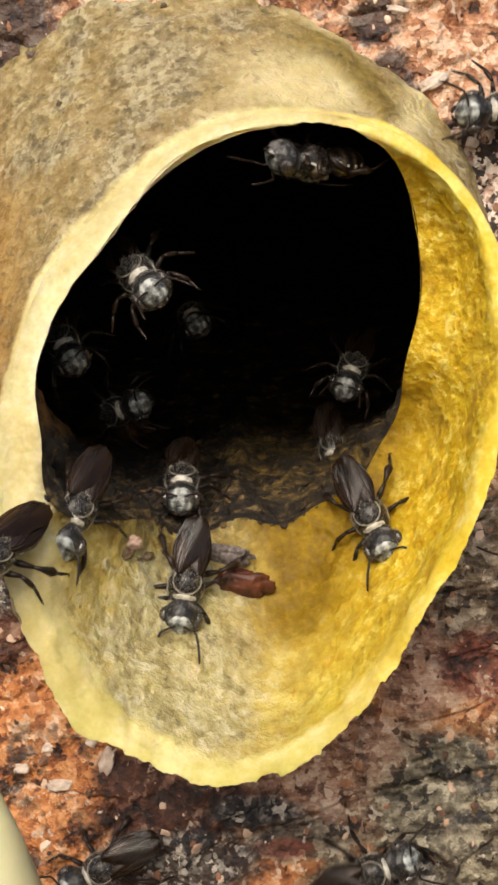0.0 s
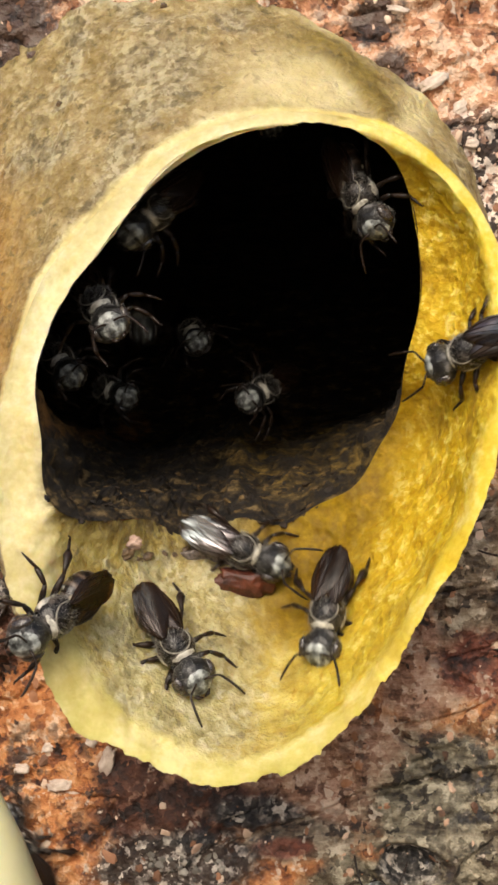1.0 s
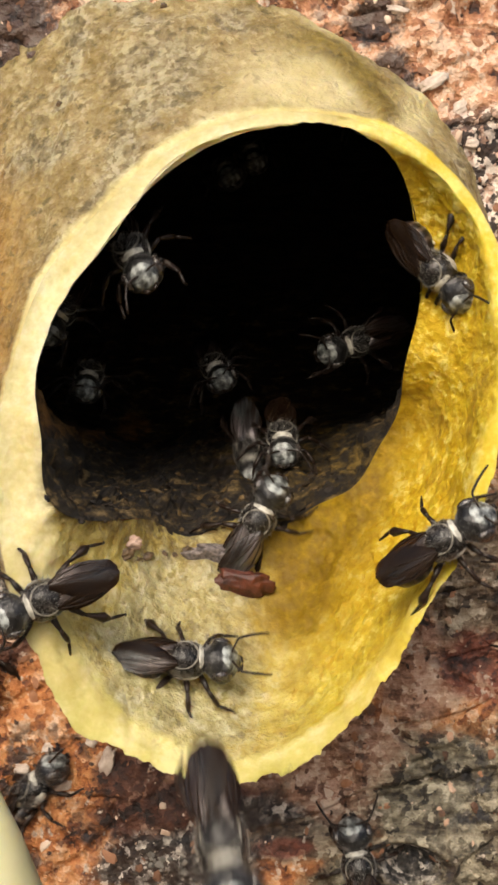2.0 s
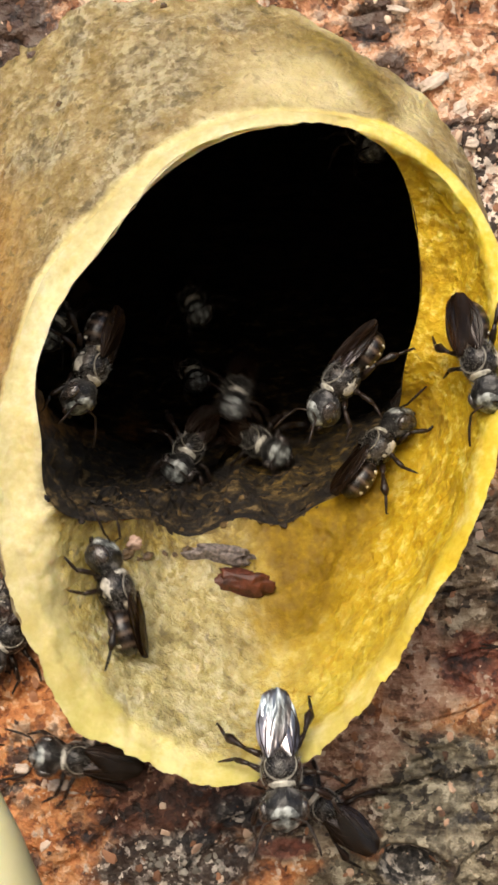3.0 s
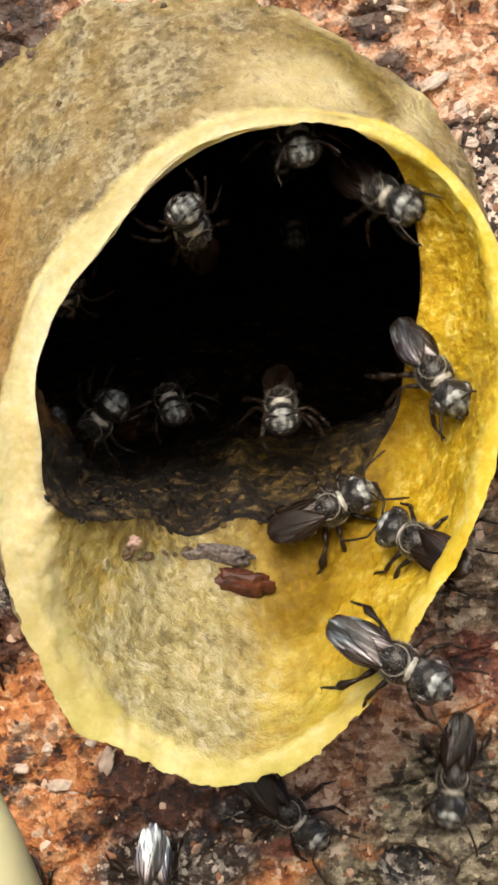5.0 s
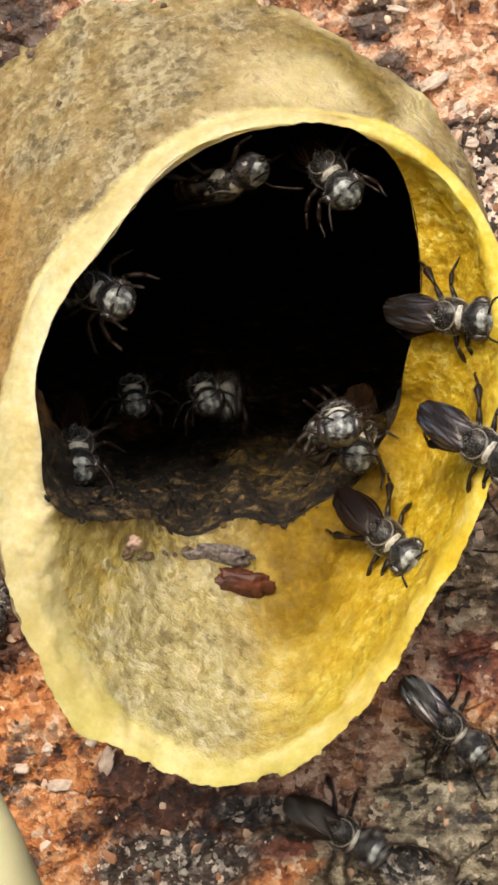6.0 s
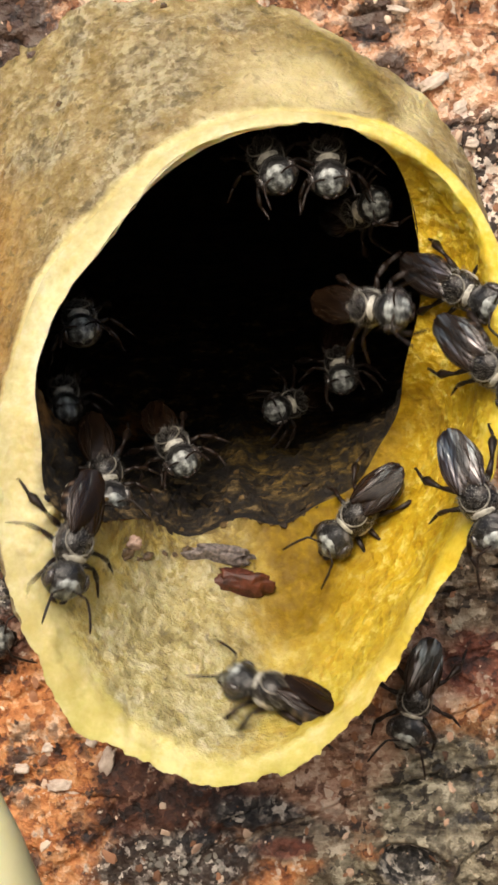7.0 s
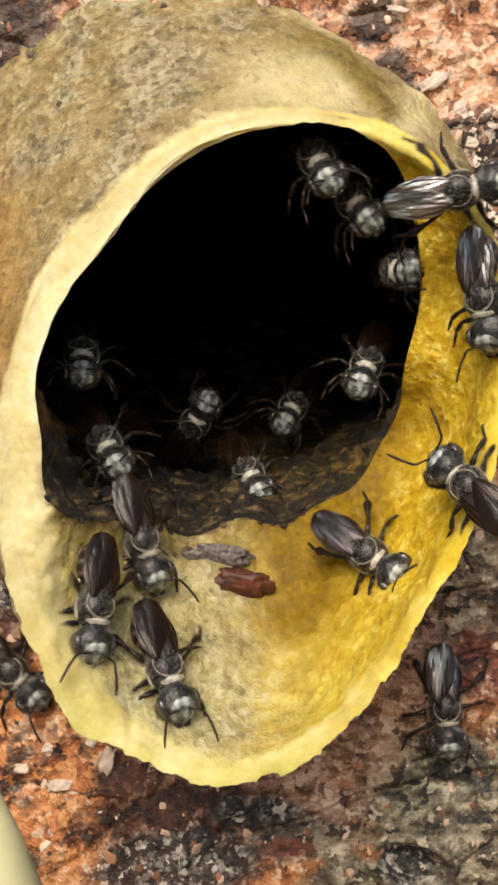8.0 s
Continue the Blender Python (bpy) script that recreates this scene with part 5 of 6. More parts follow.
         (7.5, at(1.32, 6.00, -0.43, 123, -100, -4)),
         (8, at(2.46, 15.00, 2.00, -42, -30, 179))],
        [(0, at(-14.83, 5.07, -8.35, 61, 66, -25)),
         (3.7, at(-10.34, -7.00, -10.65, 36, 75, -49)),
         (4, at(-6.94, -7.00, -9.93, 34, 76, -56)),
         (4.1, at(-6.54, -6.50, -8.79, 84, 45, -3)),
         (4.15, at(-6.39, -5.05, -8.41, 82, 36, 6)),
         (4.2, at(-6.04, -5.11, -7.77, 79, 28, 14)),
         (4.25, at(-5.82, -4.37, -7.28, 75, 20, 22)),
         (4.3, at(-5.69, -2.78, -6.94, 69, 13, 31)),
         (4.5, at(-5.52, -1.69, -4.20, 82, -4, 31)),
         (4.7, at(-7.83, 0.80, -0.88, 99, -10, 9)),
         (4.95, at(-7.65, 6.40, 0.51, 113, 30, 2)),
         (5.2, at(-7.47, 12.00, 1.90, 135, 70, 12)),
         (5.5, at(-7.03, 12.75, 2.38, 143, 110, 11)),
         (5.8, at(-6.58, 13.50, 2.87, -33, 30, -176)),
         (6, at(-6.28, 13.50, 2.87, -33, 10, -175)),
         (6.5, at(-4.91, 5.00, -0.16, -40, -0, -175)),
         (7, at(-3.66, 6.00, -0.03, -40, 30, -176)),
         (7.2, at(-4.78, 5.00, -0.42, -44, 30, -175)),
         (7.5, at(-5.86, 4.00, -0.93, -44, 25, -173)),
         (8, at(-6.64, 4.00, -0.03, -45, 30, -173))],
        [(0, at(11.42, 3.23, 15.05, 53, -101, 56)),
         (0.2, at(11.56, 3.65, 14.13, 21, -115, 76)),
         (0.5, at(11.49, 4.02, 12.24, 39, -113, 71)),
         (0.8, at(9.38, -2.00, 5.74, 68, -104, -15)),
         (0.85, at(9.22, -2.25, 5.21, 77, -105, -26)),
         (0.9, at(8.93, -3.25, 4.61, 85, -106, -35)),
         (0.95, at(8.89, -2.94, 4.15, 92, -107, -42)),
         (1, at(9.09, -1.33, 3.79, 97, -109, -49)),
         (1.2, at(7.44, 1.00, 3.97, 48, -96, 44)),
         (1.26, at(6.83, -0.03, 3.94, 46, -95, 48)),
         (1.32, at(6.89, 3.62, 4.29, 44, -95, 52)),
         (1.38, at(7.07, 8.50, 4.73, 42, -95, 57)),
         (1.44, at(6.95, 11.00, 4.99, 40, -95, 61)),
         (1.5, at(6.83, 13.50, 5.24, 38, -95, 66)),
         (2.2, at(5.20, 10.50, 5.34, 100, -120, 4)),
         (2.8, at(4.12, 0.80, 2.90, -59, -11, 116)),
         (3, at(4.00, 0.80, 2.66, -56, -12, 116)),
         (3.5, at(4.85, 0.80, 3.88, -68, -5, 127)),
         (4, at(5.10, 0.80, 4.85, -55, 8, 147)),
         (4.3, at(5.22, 0.80, 4.97, -64, 14, 147)),
         (4.5, at(6.10, 1.00, 5.48, -84, 26, 139)),
         (4.7, at(6.95, 0.60, 4.76, -56, -1, -147)),
         (5.2, at(8.23, 0.61, 2.04, 103, 132, -27)),
         (5.267, at(8.17, -0.40, 1.83, 105, 130, -25)),
         (5.333, at(8.25, -0.57, 1.65, 107, 127, -23)),
         (5.4, at(8.34, -0.61, 1.47, 109, 125, -21)),
         (5.467, at(8.40, -0.90, 1.29, 111, 123, -19)),
         (5.533, at(8.49, -0.99, 1.11, 114, 121, -16)),
         (5.6, at(8.55, -1.24, 0.93, 117, 118, -13)),
         (5.667, at(8.52, -2.01, 0.74, 120, 116, -10)),
         (5.733, at(8.59, -2.23, 0.55, 124, 114, -6)),
         (5.8, at(8.90, -1.05, 0.38, 129, 113, -1)),
         (5.85, at(8.70, -3.07, 0.24, 121, 114, -8)),
         (5.9, at(8.79, -3.48, 0.12, 114, 116, -14)),
         (5.95, at(8.91, -3.72, -0.01, 108, 119, -19)),
         (6, at(9.16, -3.34, -0.13, 103, 121, -23)),
         (6.5, at(9.06, -4.07, -1.23, 113, 118, -11)),
         (7, at(8.91, -4.38, -2.21, -80, 26, 158)),
         (7.05, at(8.62, -4.47, -2.24, -79, 24, 156)),
         (7.1, at(8.39, -4.29, -2.27, -77, 22, 154)),
         (7.15, at(8.18, -4.01, -2.31, -75, 20, 152)),
         (7.2, at(8.27, -2.00, -2.44, -73, 18, 150)),
         (7.26, at(7.86, -2.92, -2.52, -73, 14, 149)),
         (7.32, at(7.71, -2.28, -2.69, -72, 10, 149)),
         (7.38, at(7.53, -1.85, -2.84, -72, 6, 148)),
         (7.44, at(7.31, -1.60, -2.99, -71, 2, 147)),
         (7.5, at(7.19, -0.74, -3.17, -70, -2, 146)),
         (7.8, at(5.98, 0.03, -4.23, -68, 30, 164)),
         (8, at(5.12, 0.55, -4.80, 125, 126, 7))],
        [(0, at(4.54, 13.50, -0.34, -50, 10, 176)),
         (0.6, at(5.19, 18.00, 7.31, -47, 30, 172)),
         (1.2, at(6.69, 20.00, 15.25, 4, 112, -153)),
         (2, at(6.11, 14.00, 18.25, -48, 29, 165)),
         (2.8, at(5.54, 8.00, 15.84, -57, 29, 166)),
         (3.5, at(5.11, 3.50, 13.97, -62, 29, 166)),
         (4, at(4.71, 2.50, 13.26, -64, 27, 167)),
         (4.5, at(4.90, 1.30, 12.85, -37, 12, -159)),
         (4.7, at(4.85, 1.30, 12.78, -69, 34, 165)),
         (5.2, at(6.83, 1.00, 8.91, 104, 113, -32)),
         (5.8, at(8.63, -0.59, 5.91, 56, 110, -72)),
         (5.85, at(8.38, -1.75, 5.62, 57, 107, -70)),
         (5.9, at(8.32, -1.80, 5.47, 59, 104, -67)),
         (5.95, at(8.29, -1.74, 5.34, 63, 102, -63)),
         (6, at(8.46, -0.47, 5.32, 68, 99, -58)),
         (6.056, at(8.33, -1.83, 5.26, 68, 99, -58)),
         (6.111, at(8.42, -1.85, 5.35, 69, 99, -57)),
         (6.167, at(8.48, -1.99, 5.42, 69, 99, -57)),
         (6.222, at(8.60, -1.94, 5.52, 69, 99, -57)),
         (6.278, at(8.69, -1.95, 5.61, 69, 99, -57)),
         (6.333, at(8.76, -2.10, 5.68, 70, 99, -57)),
         (6.389, at(8.78, -2.51, 5.72, 70, 99, -57)),
         (6.444, at(8.83, -2.76, 5.78, 70, 99, -57)),
         (6.5, at(9.17, -1.50, 6.03, 71, 99, -57)),
         (6.556, at(8.88, -2.82, 5.90, 72, 102, -56)),
         (6.611, at(8.85, -2.68, 5.94, 72, 104, -56)),
         (6.667, at(8.81, -2.61, 5.99, 73, 106, -56)),
         (6.722, at(8.79, -2.47, 6.04, 73, 108, -55)),
         (6.778, at(8.77, -2.27, 6.10, 73, 111, -55)),
         (6.833, at(8.75, -2.13, 6.15, 74, 113, -55)),
         (6.889, at(8.73, -1.97, 6.20, 74, 115, -55)),
         (6.944, at(8.71, -1.80, 6.26, 74, 118, -55)),
         (7, at(8.85, -0.75, 6.43, 74, 120, -55)),
         (7.056, at(8.70, -1.87, 6.33, 75, 121, -54)),
         (7.111, at(8.70, -2.08, 6.36, 75, 121, -53)),
         (7.167, at(8.72, -2.25, 6.39, 75, 122, -53)),
         (7.222, at(8.74, -2.42, 6.41, 75, 123, -52)),
         (7.278, at(8.75, -2.67, 6.43, 75, 124, -51)),
         (7.333, at(8.75, -2.95, 6.44, 76, 124, -50)),
         (7.389, at(8.77, -3.06, 6.47, 76, 125, -49)),
         (7.444, at(8.81, -3.11, 6.52, 76, 126, -49)),
         (7.5, at(9.14, -1.63, 6.78, 76, 127, -48)),
         (7.556, at(9.12, -2.07, 6.62, 78, 132, -46)),
         (7.611, at(9.12, -2.36, 6.49, 80, 137, -44)),
         (7.667, at(9.15, -2.53, 6.37, 82, 142, -42)),
         (7.722, at(9.18, -2.65, 6.26, -97, 33, 139)),
         (7.778, at(9.23, -2.72, 6.16, -96, 27, 141)),
         (7.833, at(9.27, -2.80, 6.05, -95, 22, 142)),
         (7.889, at(9.31, -2.87, 5.94, -95, 17, 143)),
         (7.944, at(9.36, -2.93, 5.84, -94, 12, 143)),
         (8, at(9.53, -2.37, 5.81, -93, 6, 144))],
        [(0, at(14.18, 4.33, -8.76, 154, -69, -44)),
         (4.2, at(12.86, 4.26, -8.62, 141, -68, -34)),
         (4.5, at(9.86, 3.48, -7.60, 104, -66, -13)),
         (4.7, at(9.19, 3.31, -6.17, 73, -66, -7)),
         (4.8, at(7.41, -4.48, -4.79, 56, -63, 5)),
         (4.85, at(7.19, -4.46, -4.53, 52, -62, 5)),
         (4.9, at(7.25, -2.63, -4.46, 49, -61, 5)),
         (4.95, at(6.97, -2.99, -4.19, 48, -60, 3)),
         (5, at(6.99, -1.30, -4.11, 47, -60, 2)),
         (5.057, at(6.62, -1.40, -3.82, 54, -60, 1)),
         (5.114, at(6.37, -0.61, -3.60, 60, -60, 1)),
         (5.171, at(6.10, 0.03, -3.36, 67, -60, 1)),
         (5.229, at(5.84, 0.77, -3.13, 74, -60, 0)),
         (5.286, at(5.56, 1.32, -2.89, 81, -60, -0)),
         (5.343, at(5.27, 1.75, -2.65, 88, -60, -1)),
         (5.4, at(5.06, 3.00, -2.44, 95, -60, -1)),
         (5.457, at(4.88, 2.14, -1.91, 98, -61, -1)),
         (5.514, at(4.81, 2.41, -1.45, 101, -63, -1)),
         (5.571, at(4.75, 2.85, -1.01, 105, -64, -2)),
         (5.629, at(4.82, 4.67, -0.60, 109, -66, -2)),
         (5.686, at(4.74, 4.72, -0.17, 113, -67, -3)),
         (5.743, at(4.92, 7.88, 0.25, 117, -69, -5)),
         (5.8, at(5.18, 12.00, 0.71, 122, -70, -7)),
         (6.2, at(4.01, 6.00, -0.16, 130, -130, -4)),
         (6.5, at(2.16, 0.50, -2.62, -37, -10, 177)),
         (6.8, at(2.44, 4.00, -1.45, -48, -40, 176)),
         (7, at(2.52, 16.50, 2.20, 134, -110, 3)),
         (7.5, at(1.13, 10.50, -0.46, -40, -10, 179)),
         (8, at(-0.03, 9.00, -1.53, -43, 30, -179))],
        [(0, at(-2.88, 16.00, 20.09, -47, -0, -177)),
         (1.6, at(-1.38, 20.00, 16.26, -43, -0, -179)),
         (2, at(-0.03, 12.00, -0.48, -60, 5, -180)),
         (2.06, at(0.12, 9.11, -1.44, -63, 6, -180)),
         (2.12, at(0.25, 3.77, -2.26, -66, 7, -179)),
         (2.18, at(0.40, 2.52, -3.21, -69, 8, -179)),
         (2.24, at(0.55, 2.23, -4.26, -72, 9, -179)),
         (2.3, at(0.72, 2.04, -5.40, -75, 10, -179)),
         (2.4, at(0.64, 1.27, -6.67, -70, 10, -176)),
         (2.5, at(0.58, 0.39, -7.93, -66, 11, -178)),
         (2.6, at(0.50, -0.70, -9.13, -60, 11, -176)),
         (2.7, at(0.44, -1.84, -10.26, -57, 11, -175)),
         (2.8, at(0.38, -3.18, -11.26, -49, 11, -174)),
         (2.85, at(0.58, -4.50, -11.34, -52, 10, -176)),
         (2.9, at(0.79, -5.11, -11.60, -56, 8, -178)),
         (2.95, at(0.99, -5.80, -11.84, -60, 7, -180)),
         (3, at(1.21, -5.69, -12.29, -63, 5, 179)),
         (3.05, at(1.04, -5.76, -12.66, -67, -3, 175)),
         (3.1, at(0.98, -0.78, -14.47, -70, -12, 173)),
         (3.15, at(0.87, 1.67, -15.56, -72, -20, 170)),
         (3.2, at(0.75, 4.12, -16.65, 105, -151, -12)),
         (3.5, at(-2.33, 3.34, -17.05, 27, -77, 67)),
         (4, at(-1.18, 3.46, -16.71, 1, -73, 90)),
         (4.3, at(-3.81, 3.22, -15.27, 84, -110, 40)),
         (4.7, at(-4.30, 2.97, -16.93, -87, 2, -176)),
         (5.2, at(-4.14, 3.51, -21.99, -73, 3, -178)),
         (8, at(-4.13, 3.41, -26.05, -80, 3, -176))],
        [(0, at(5.59, 3.23, -19.44, 72, 69, -21)),
         (0.5, at(5.62, 3.50, -22.50, 79, 32, -9)),
         (1.9, at(5.12, 3.58, -19.96, 76, -10, -1)),
         (2.8, at(3.75, 4.31, -15.67, 82, -20, 2)),
         (3, at(3.47, 3.99, -16.74, 66, -49, 17)),
         (3.5, at(-0.03, 3.84, -16.95, 62, -68, 29)),
         (3.75, at(1.53, 3.99, -16.35, 78, -20, 1)),
         (4, at(3.09, 4.14, -15.75, 71, 29, -15)),
         (4.5, at(0.96, 4.18, -16.41, 55, 56, -29)),
         (4.9, at(1.53, 3.99, -17.00, 104, 119, 12)),
         (5.4, at(3.08, 4.01, -16.75, -79, 11, 178)),
         (5.8, at(3.73, 4.02, -17.27, -75, 4, -178)),
         (6, at(4.23, 3.78, -17.84, 122, 122, 24)),
         (6.1, at(4.88, 3.82, -17.21, 46, 68, -49)),
         (6.2, at(5.53, 3.86, -16.57, 76, 29, -15)),
         (6.35, at(4.52, -0.82, -14.28, 81, -15, -0)),
         (6.5, at(3.50, -5.50, -11.98, 70, -58, 21)),
         (6.56, at(3.27, -5.30, -11.80, 61, -51, 28)),
         (6.62, at(3.00, -5.60, -11.48, 54, -43, 32)),
         (6.68, at(2.76, -5.58, -11.25, 48, -36, 34)),
         (6.74, at(2.52, -5.54, -11.03, 43, -28, 35)),
         (6.8, at(2.34, -4.50, -11.05, 38, -20, 35)),
         (7, at(0.95, -1.79, -10.20, 19, -29, 62)),
         (7.2, at(-1.64, -0.30, -7.53, 61, -12, 31)),
         (7.4, at(-2.20, 3.25, -3.73, 70, -4, 10)),
         (7.5, at(-2.22, 0.80, -1.73, 98, -5, 3)),
         (8, at(-2.86, 12.00, 1.01, 131, 30, 3))],
        [(0, at(-6.66, 3.18, -19.30, 117, -122, -25)),
         (0.6, at(-7.17, 3.19, -20.32, 118, -109, -22)),
         (0.9, at(-8.77, 3.51, -19.41, 77, -38, 11)),
         (1.2, at(-12.81, 4.38, -17.12, 100, -21, 11)),
         (2, at(-9.99, 4.65, -16.16, 57, 24, -76)),
         (2.4, at(-7.07, 3.38, -15.59, 78, -26, 3)),
         (2.8, at(-6.69, 3.41, -14.90, 37, -74, 51)),
         (3, at(-7.74, 3.54, -14.42, 27, -77, 65)),
         (3.3, at(-10.87, 3.80, -14.10, 88, -87, 11)),
         (3.6, at(-13.52, 4.08, -14.17, 29, -83, 76)),
         (3.9, at(-13.26, 4.07, -13.65, 101, -149, 2)),
         (4.2, at(-13.00, 4.05, -13.13, 95, 149, 4)),
         (4.5, at(-10.76, 4.29, -16.05, -79, 13, -178)),
         (4.7, at(-10.24, 3.86, -18.51, -79, 8, -178)),
         (5.2, at(-9.86, 3.91, -23.18, -76, 9, -178)),
         (8, at(-9.88, 4.01, -26.34, -79, 8, -175))],
        [(0, at(-8.90, 6.00, 4.81, -46, 30, -174)),
         (0.5, at(-9.30, 6.00, 4.41, -45, 30, -173)),
         (1.2, at(-9.61, 10.50, 4.18, -45, 40, -174)),
         (2, at(-1.93, 16.00, 4.25, -34, 30, 180)),
         (4, at(-5.55, 32.00, 4.88, -28, 7, -162)),
         (4.5, at(-2.93, 13.50, 1.80, -37, 20, -178)),
         (4.7, at(-1.22, 12.00, 1.76, -37, 0, -179)),
         (5.2, at(3.20, 6.00, 2.26, -32, 10, 176)),
         (5.8, at(5.11, 3.50, 2.80, -33, -5, 175)),
         (6, at(3.77, -0.60, 0.92, -11, 10, 175)),
         (6.2, at(5.12, 1.00, 3.28, 113, 121, -12)),
         (6.4, at(6.21, -1.00, 4.33, 99, 116, -18)),
         (6.5, at(8.01, -0.07, 3.50, 98, 117, -24)),
         (6.556, at(8.11, -0.86, 3.41, 95, 119, -26)),
         (6.611, at(8.28, -1.19, 3.36, 93, 121, -28)),
         (6.667, at(8.43, -1.65, 3.30, 91, 122, -30)),
         (6.722, at(8.58, -2.13, 3.24, 90, 124, -32)),
         (6.778, at(8.75, -2.49, 3.18, 88, 127, -33)),
         (6.833, at(8.93, -2.80, 3.13, 87, 129, -35)),
         (6.889, at(9.15, -2.88, 3.10, 86, 131, -36)),
         (6.944, at(9.30, -3.44, 3.03, 85, 133, -37)),
         (7, at(9.72, -2.53, 3.05, 84, 135, -38)),
         (7.06, at(9.98, -3.50, 2.79, 83, 134, -33)),
         (7.12, at(10.45, -3.35, 2.62, 81, 134, -28)),
         (7.18, at(12.00, 1.58, 2.70, 80, 133, -22)),
         (7.24, at(12.73, 2.81, 2.57, 79, 132, -17)),
         (7.3, at(13.46, 4.04, 2.44, 78, 131, -12)),
         (8, at(14.22, 3.97, 1.66, 81, 131, -7))],
        [(0, at(-3.25, 17.00, 7.20, -27, 30, 179)),
         (1, at(-3.20, 16.00, 6.15, -26, 30, 180)),
         (2, at(-1.38, 20.00, 16.26, -35, 30, 173)),
         (4, at(-0.67, 16.00, 20.09, -38, 20, 174)),
         (5, at(2.73, 22.00, 13.27, -41, 10, 176)),
         (5.8, at(4.73, 5.00, 0.37, -40, -10, 175)),
         (6.2, at(5.32, 3.00, 0.48, -51, 10, 174)),
         (6.5, at(5.77, 0.30, 0.53, -66, 18, 173)),
         (6.8, at(5.34, 0.80, 3.51, 128, 126, -12)),
         (7, at(5.05, 0.30, 5.77, 83, 99, -55)),
         (7.2, at(4.99, 0.20, 7.81, 17, 100, -121)),
         (7.5, at(4.63, 0.00, 9.50, -5, 107, -146)),
         (7.8, at(5.84, 2.00, 8.59, 14, 102, -133)),
         (8, at(6.78, 3.50, 7.81, 77, 98, -90))],
        [(0, at(7.15, 18.00, 20.04, 177, 10, -3)),
         (6, at(6.11, 14.00, 18.86, 169, 30, 4)),
         (7, at(5.03, 4.00, 10.60, 1, 112, -156)),
         (7.4, at(5.62, 3.50, 11.66, 46, 102, -90)),
         (7.6, at(6.34, 1.00, 10.75, 27, 102, -90)),
         (7.8, at(7.00, -2.00, 10.00, -10, 102, -114)),
         (8, at(8.37, -3.00, 10.06, 141, 75, 40))],
        [(0, at(13.92, 3.81, -5.58, 95, -60, -10)),
         (7, at(13.35, 3.60, -5.04, 86, -59, 2)),
         (7.5, at(11.74, 3.27, -4.37, 76, -58, 9)),
         (7.556, at(11.40, 2.52, -4.08, 75, -57, 6)),
         (7.611, at(11.06, 1.77, -3.79, 75, -56, 3)),
         (7.667, at(10.72, 1.02, -3.50, 74, -55, -1)),
         (7.722, at(10.38, 0.27, -3.20, 74, -54, -4)),
         (7.778, at(9.23, -4.51, -2.67, 73, -53, -7)),
         (7.833, at(9.03, -4.60, -2.44, 72, -52, -10)),
         (7.889, at(8.85, -4.59, -2.20, 72, -51, -13)),
         (7.944, at(8.73, -4.26, -1.97, 71, -50, -16)),
         (8, at(8.69, -3.48, -1.74, 70, -50, -19))],
        [(0, at(-5.10, 16.00, 19.77, -47, 10, -179)),
         (5, at(-4.60, 18.00, 20.04, -47, 10, -179)),
         (5.5, at(-2.05, 20.00, 9.54, -38, 10, -180)),
         (6, at(-1.28, 15.00, 2.93, -33, 0, -179)),
         (6.1, at(-0.51, 0.80, -1.61, -68, 10, -179)),
         (6.2, at(-0.18, -8.00, -4.76, 107, 160, 3)),
         (6.4, at(-2.44, -14.00, -10.99, -60, -30, 174)),
         (6.5, at(-3.54, -15.00, -15.39, -53, -30, 171)),
         (8, at(-4.10, -16.00, -18.21, -47, -30, 169))],
        [(0, at(-7.00, 16.00, 19.13, -46, 10, -177)),
         (0.7, at(-6.56, 18.00, 15.80, -43, 10, -177)),
         (1.1, at(-6.23, 18.00, 4.37, -34, 10, -175)),
         (1.4, at(-4.66, 0.80, -1.61, -68, 0, -175)),
         (1.5, at(-3.14, 0.00, -3.86, -71, -0, -176)),
         (1.7, at(-2.74, -8.00, -4.05, -69, 2, -176)),
         (1.9, at(-1.40, -14.00, -8.05, -62, 10, -176)),
         (2.2, at(-0.34, -16.00, -16.58, -49, 10, -175)),
         (8, at(-0.18, -16.00, -18.21, -46, 10, -174))],
        [(0, at(1.20, 14.00, 19.48, -48, 20, 173)),
         (2.4, at(-0.73, 22.00, 16.73, -44, 20, 176)),
         (3.5, at(-4.82, 16.50, 2.68, -33, 30, -177)),
         (5.8, at(-3.08, 13.50, 2.41, -32, 20, -178)),
         (6.5, at(0.60, 16.00, 5.20, -35, 30, 177)),
         (7, at(4.85, 13.50, 4.39, -44, 10, 175)),
         (7.5, at(5.44, 7.00, 3.53, -49, -15, 175)),
         (8, at(5.72, 7.00, 3.80, -44, -20, 176))],
        [(0, at(-9.17, 18.00, 18.08, -45, 10, -175)),
         (5.4, at(-9.50, 18.00, 15.80, -45, 30, -180)),
         (6, at(-9.55, 12.00, 8.45, -38, 20, -174)),
         (6.5, at(-7.95, 5.00, 5.65, -36, 5, -172)),
         (7, at(-7.95, 5.00, 5.91, -31, 10, -173)),
         (7.5, at(-7.61, 4.50, 4.16, -34, -0, -172)),
         (8, at(-7.74, 4.50, 4.03, -34, -0, -172))],
        [(0, at(-10.48, 18.00, 17.43, -44, 10, -174)),
         (6.8, at(-9.85, 12.00, 4.29, -34, 10, -172)),
         (7.5, at(-8.36, 6.00, -1.51, -43, 20, -171)),
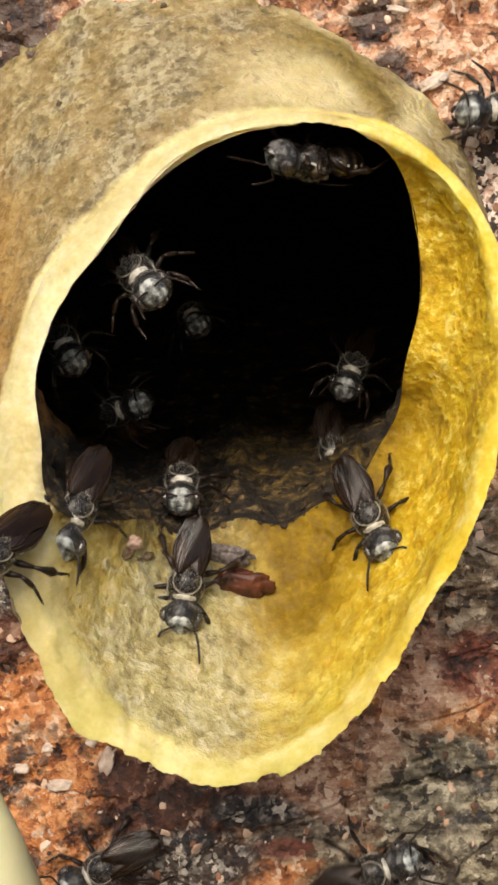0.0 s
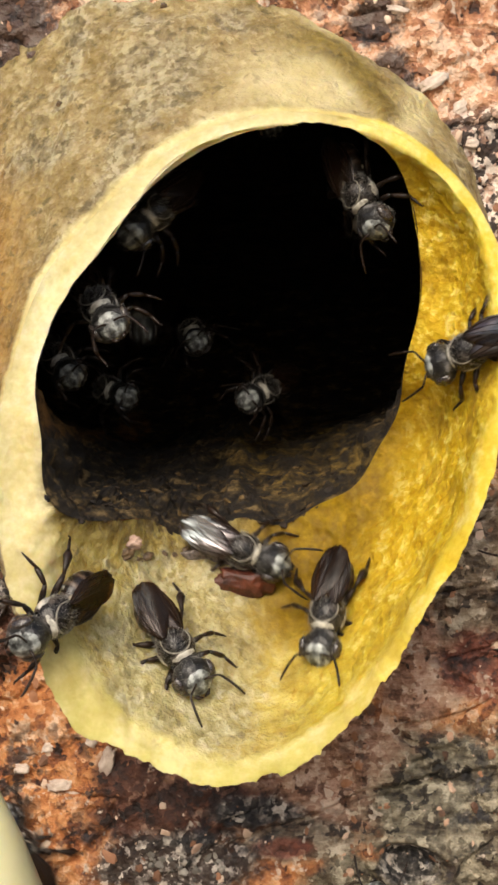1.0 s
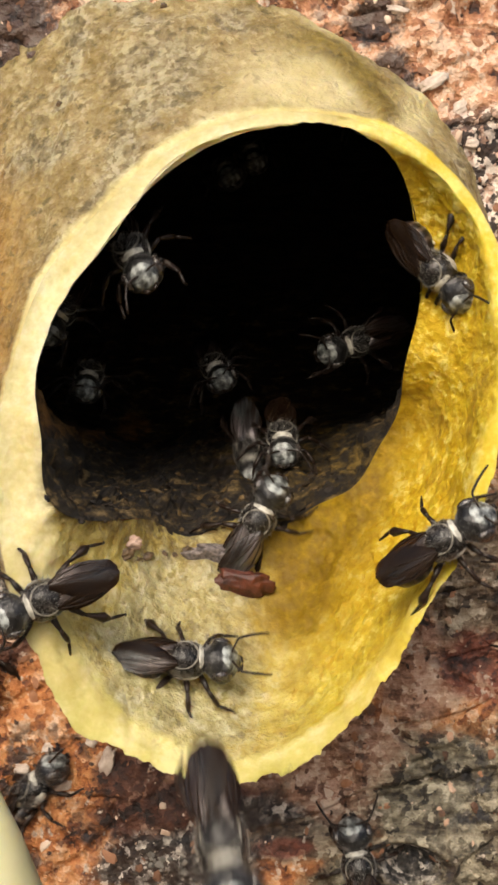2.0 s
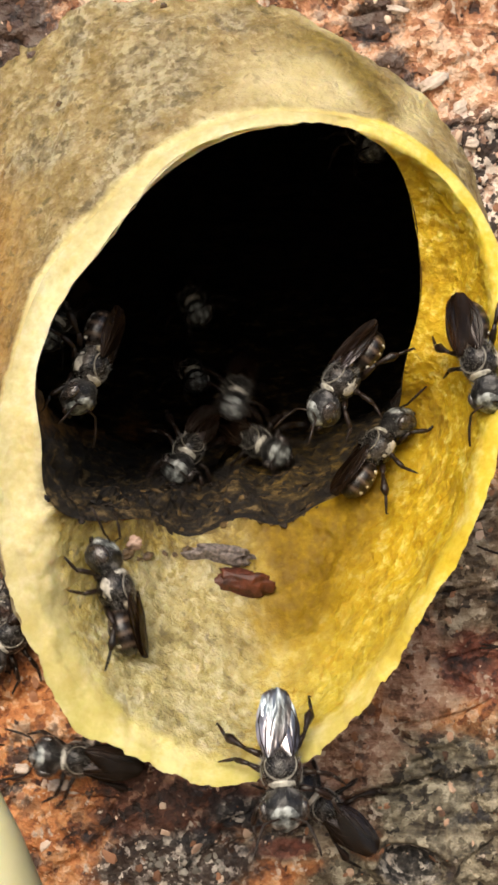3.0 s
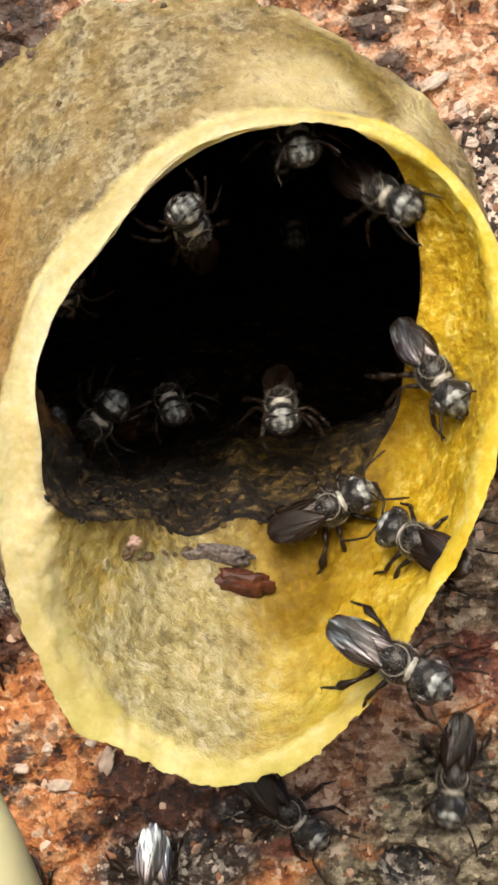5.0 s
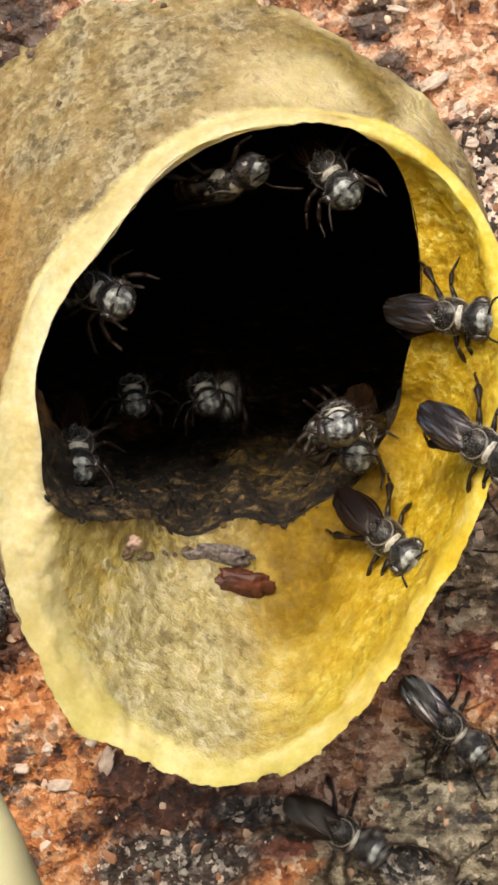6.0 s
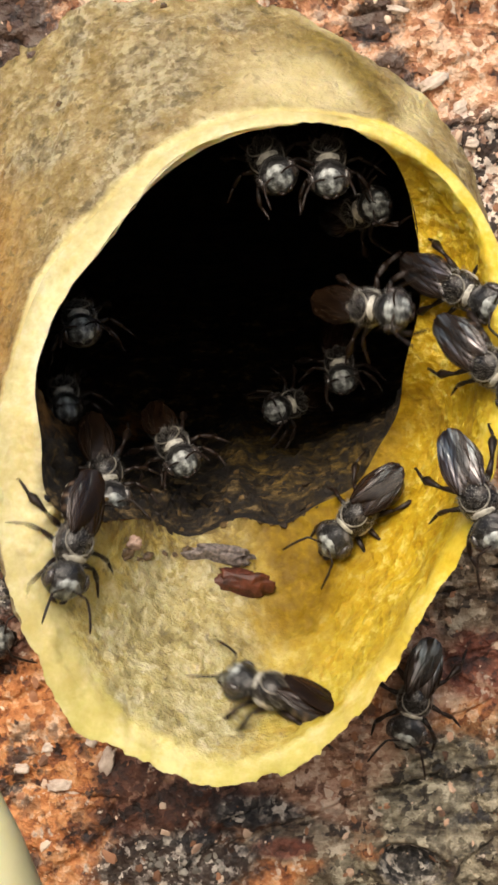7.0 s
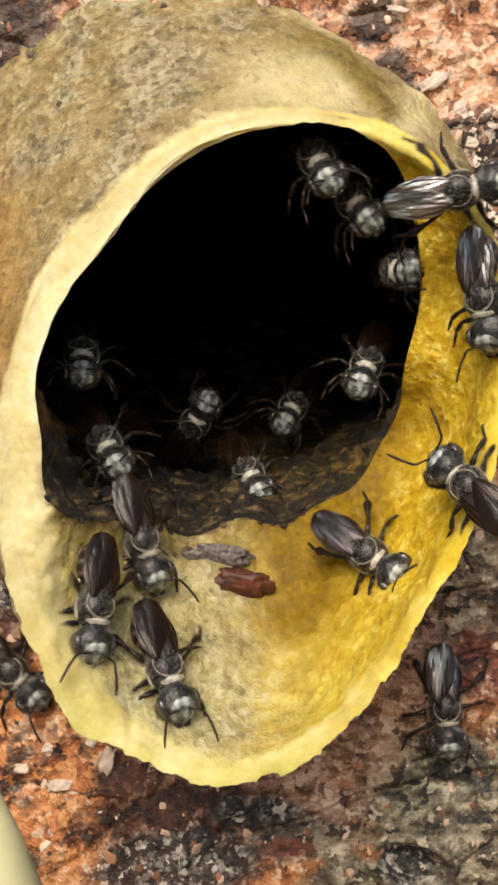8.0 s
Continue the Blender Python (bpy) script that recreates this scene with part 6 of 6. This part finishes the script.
         (7.7, at(-6.70, 2.50, -2.17, -52, 25, -172)),
         (7.75, at(-5.88, 0.68, -2.51, -60, 22, -172)),
         (7.8, at(-5.07, -1.17, -2.83, -66, 20, -173)),
         (7.9, at(-4.99, -0.74, -3.51, -74, 13, -154)),
         (8, at(-4.55, 0.10, -4.22, -73, 15, -154))],
    )
    rng = random.Random(4)
    for bee, rows in zip(bees, paths):
        walk(bee, rows)
        times = [r[0] for r in rows]
        spots = [r[1].translation for r in rows]

        def pace(t):
            for i in range(len(rows) - 1):
                if times[i] <= t <= times[i + 1]:
                    return (spots[i + 1] - spots[i]).length / MM / (times[i + 1] - times[i])
            return 0.0

        steps = [k * 0.2 for k in range(41)]
        legs = [o for o in bee.children if o.name.startswith("leg")]
        for i, leg in enumerate(legs):
            rest = leg.matrix_basis.copy()
            swing_way = 1 if (i % 2 == 0) == (i < 3) else -1
            bias = rng.uniform(-9, 9)
            rows_leg = []
            for k, t in enumerate(steps):
                reach = 3 + 15 * min(1.0, pace(t) / 6.0)
                turn = bias + swing_way * reach * (1 if k % 2 else -1) + rng.uniform(-4, 4)
                rows_leg.append((t, rest @ pose(0, 0, 0, 0, rng.uniform(-6, 6), turn)))
            walk(leg, rows_leg)
        for head in (o for o in bee.children if o.name.startswith("head")):
            for feeler in (o for o in head.children if o.name.startswith("antenna")):
                rest = feeler.matrix_basis.copy()
                walk(feeler, [(k * 0.4, rest @ pose(0, 0, 0, rng.uniform(-22, 14), rng.uniform(-10, 10), rng.uniform(-16, 16))) for k in range(21)])


first = build_bee()
flock = [first] + [copy_thing(first, Matrix()) for _ in range(27 - 1)]
for k, film in ((6, WING_GLINT), (12, WING_GLINT), (13, WING_GLINT), (18, WING_GLINT), (15, WING_BRIGHT_GLINT), (20, WING_BRIGHT_GLINT)):      # smoky wings with the glint put into their material
    tagged(flock[k], "small black stingless bee with cream markings and smoky wings, glint added")
    for ob in flock[k].children:
        if ob.name.startswith("wing"):
            ob.material_slots[0].link = "OBJECT"
            ob.material_slots[0].material = film
motions(flock)
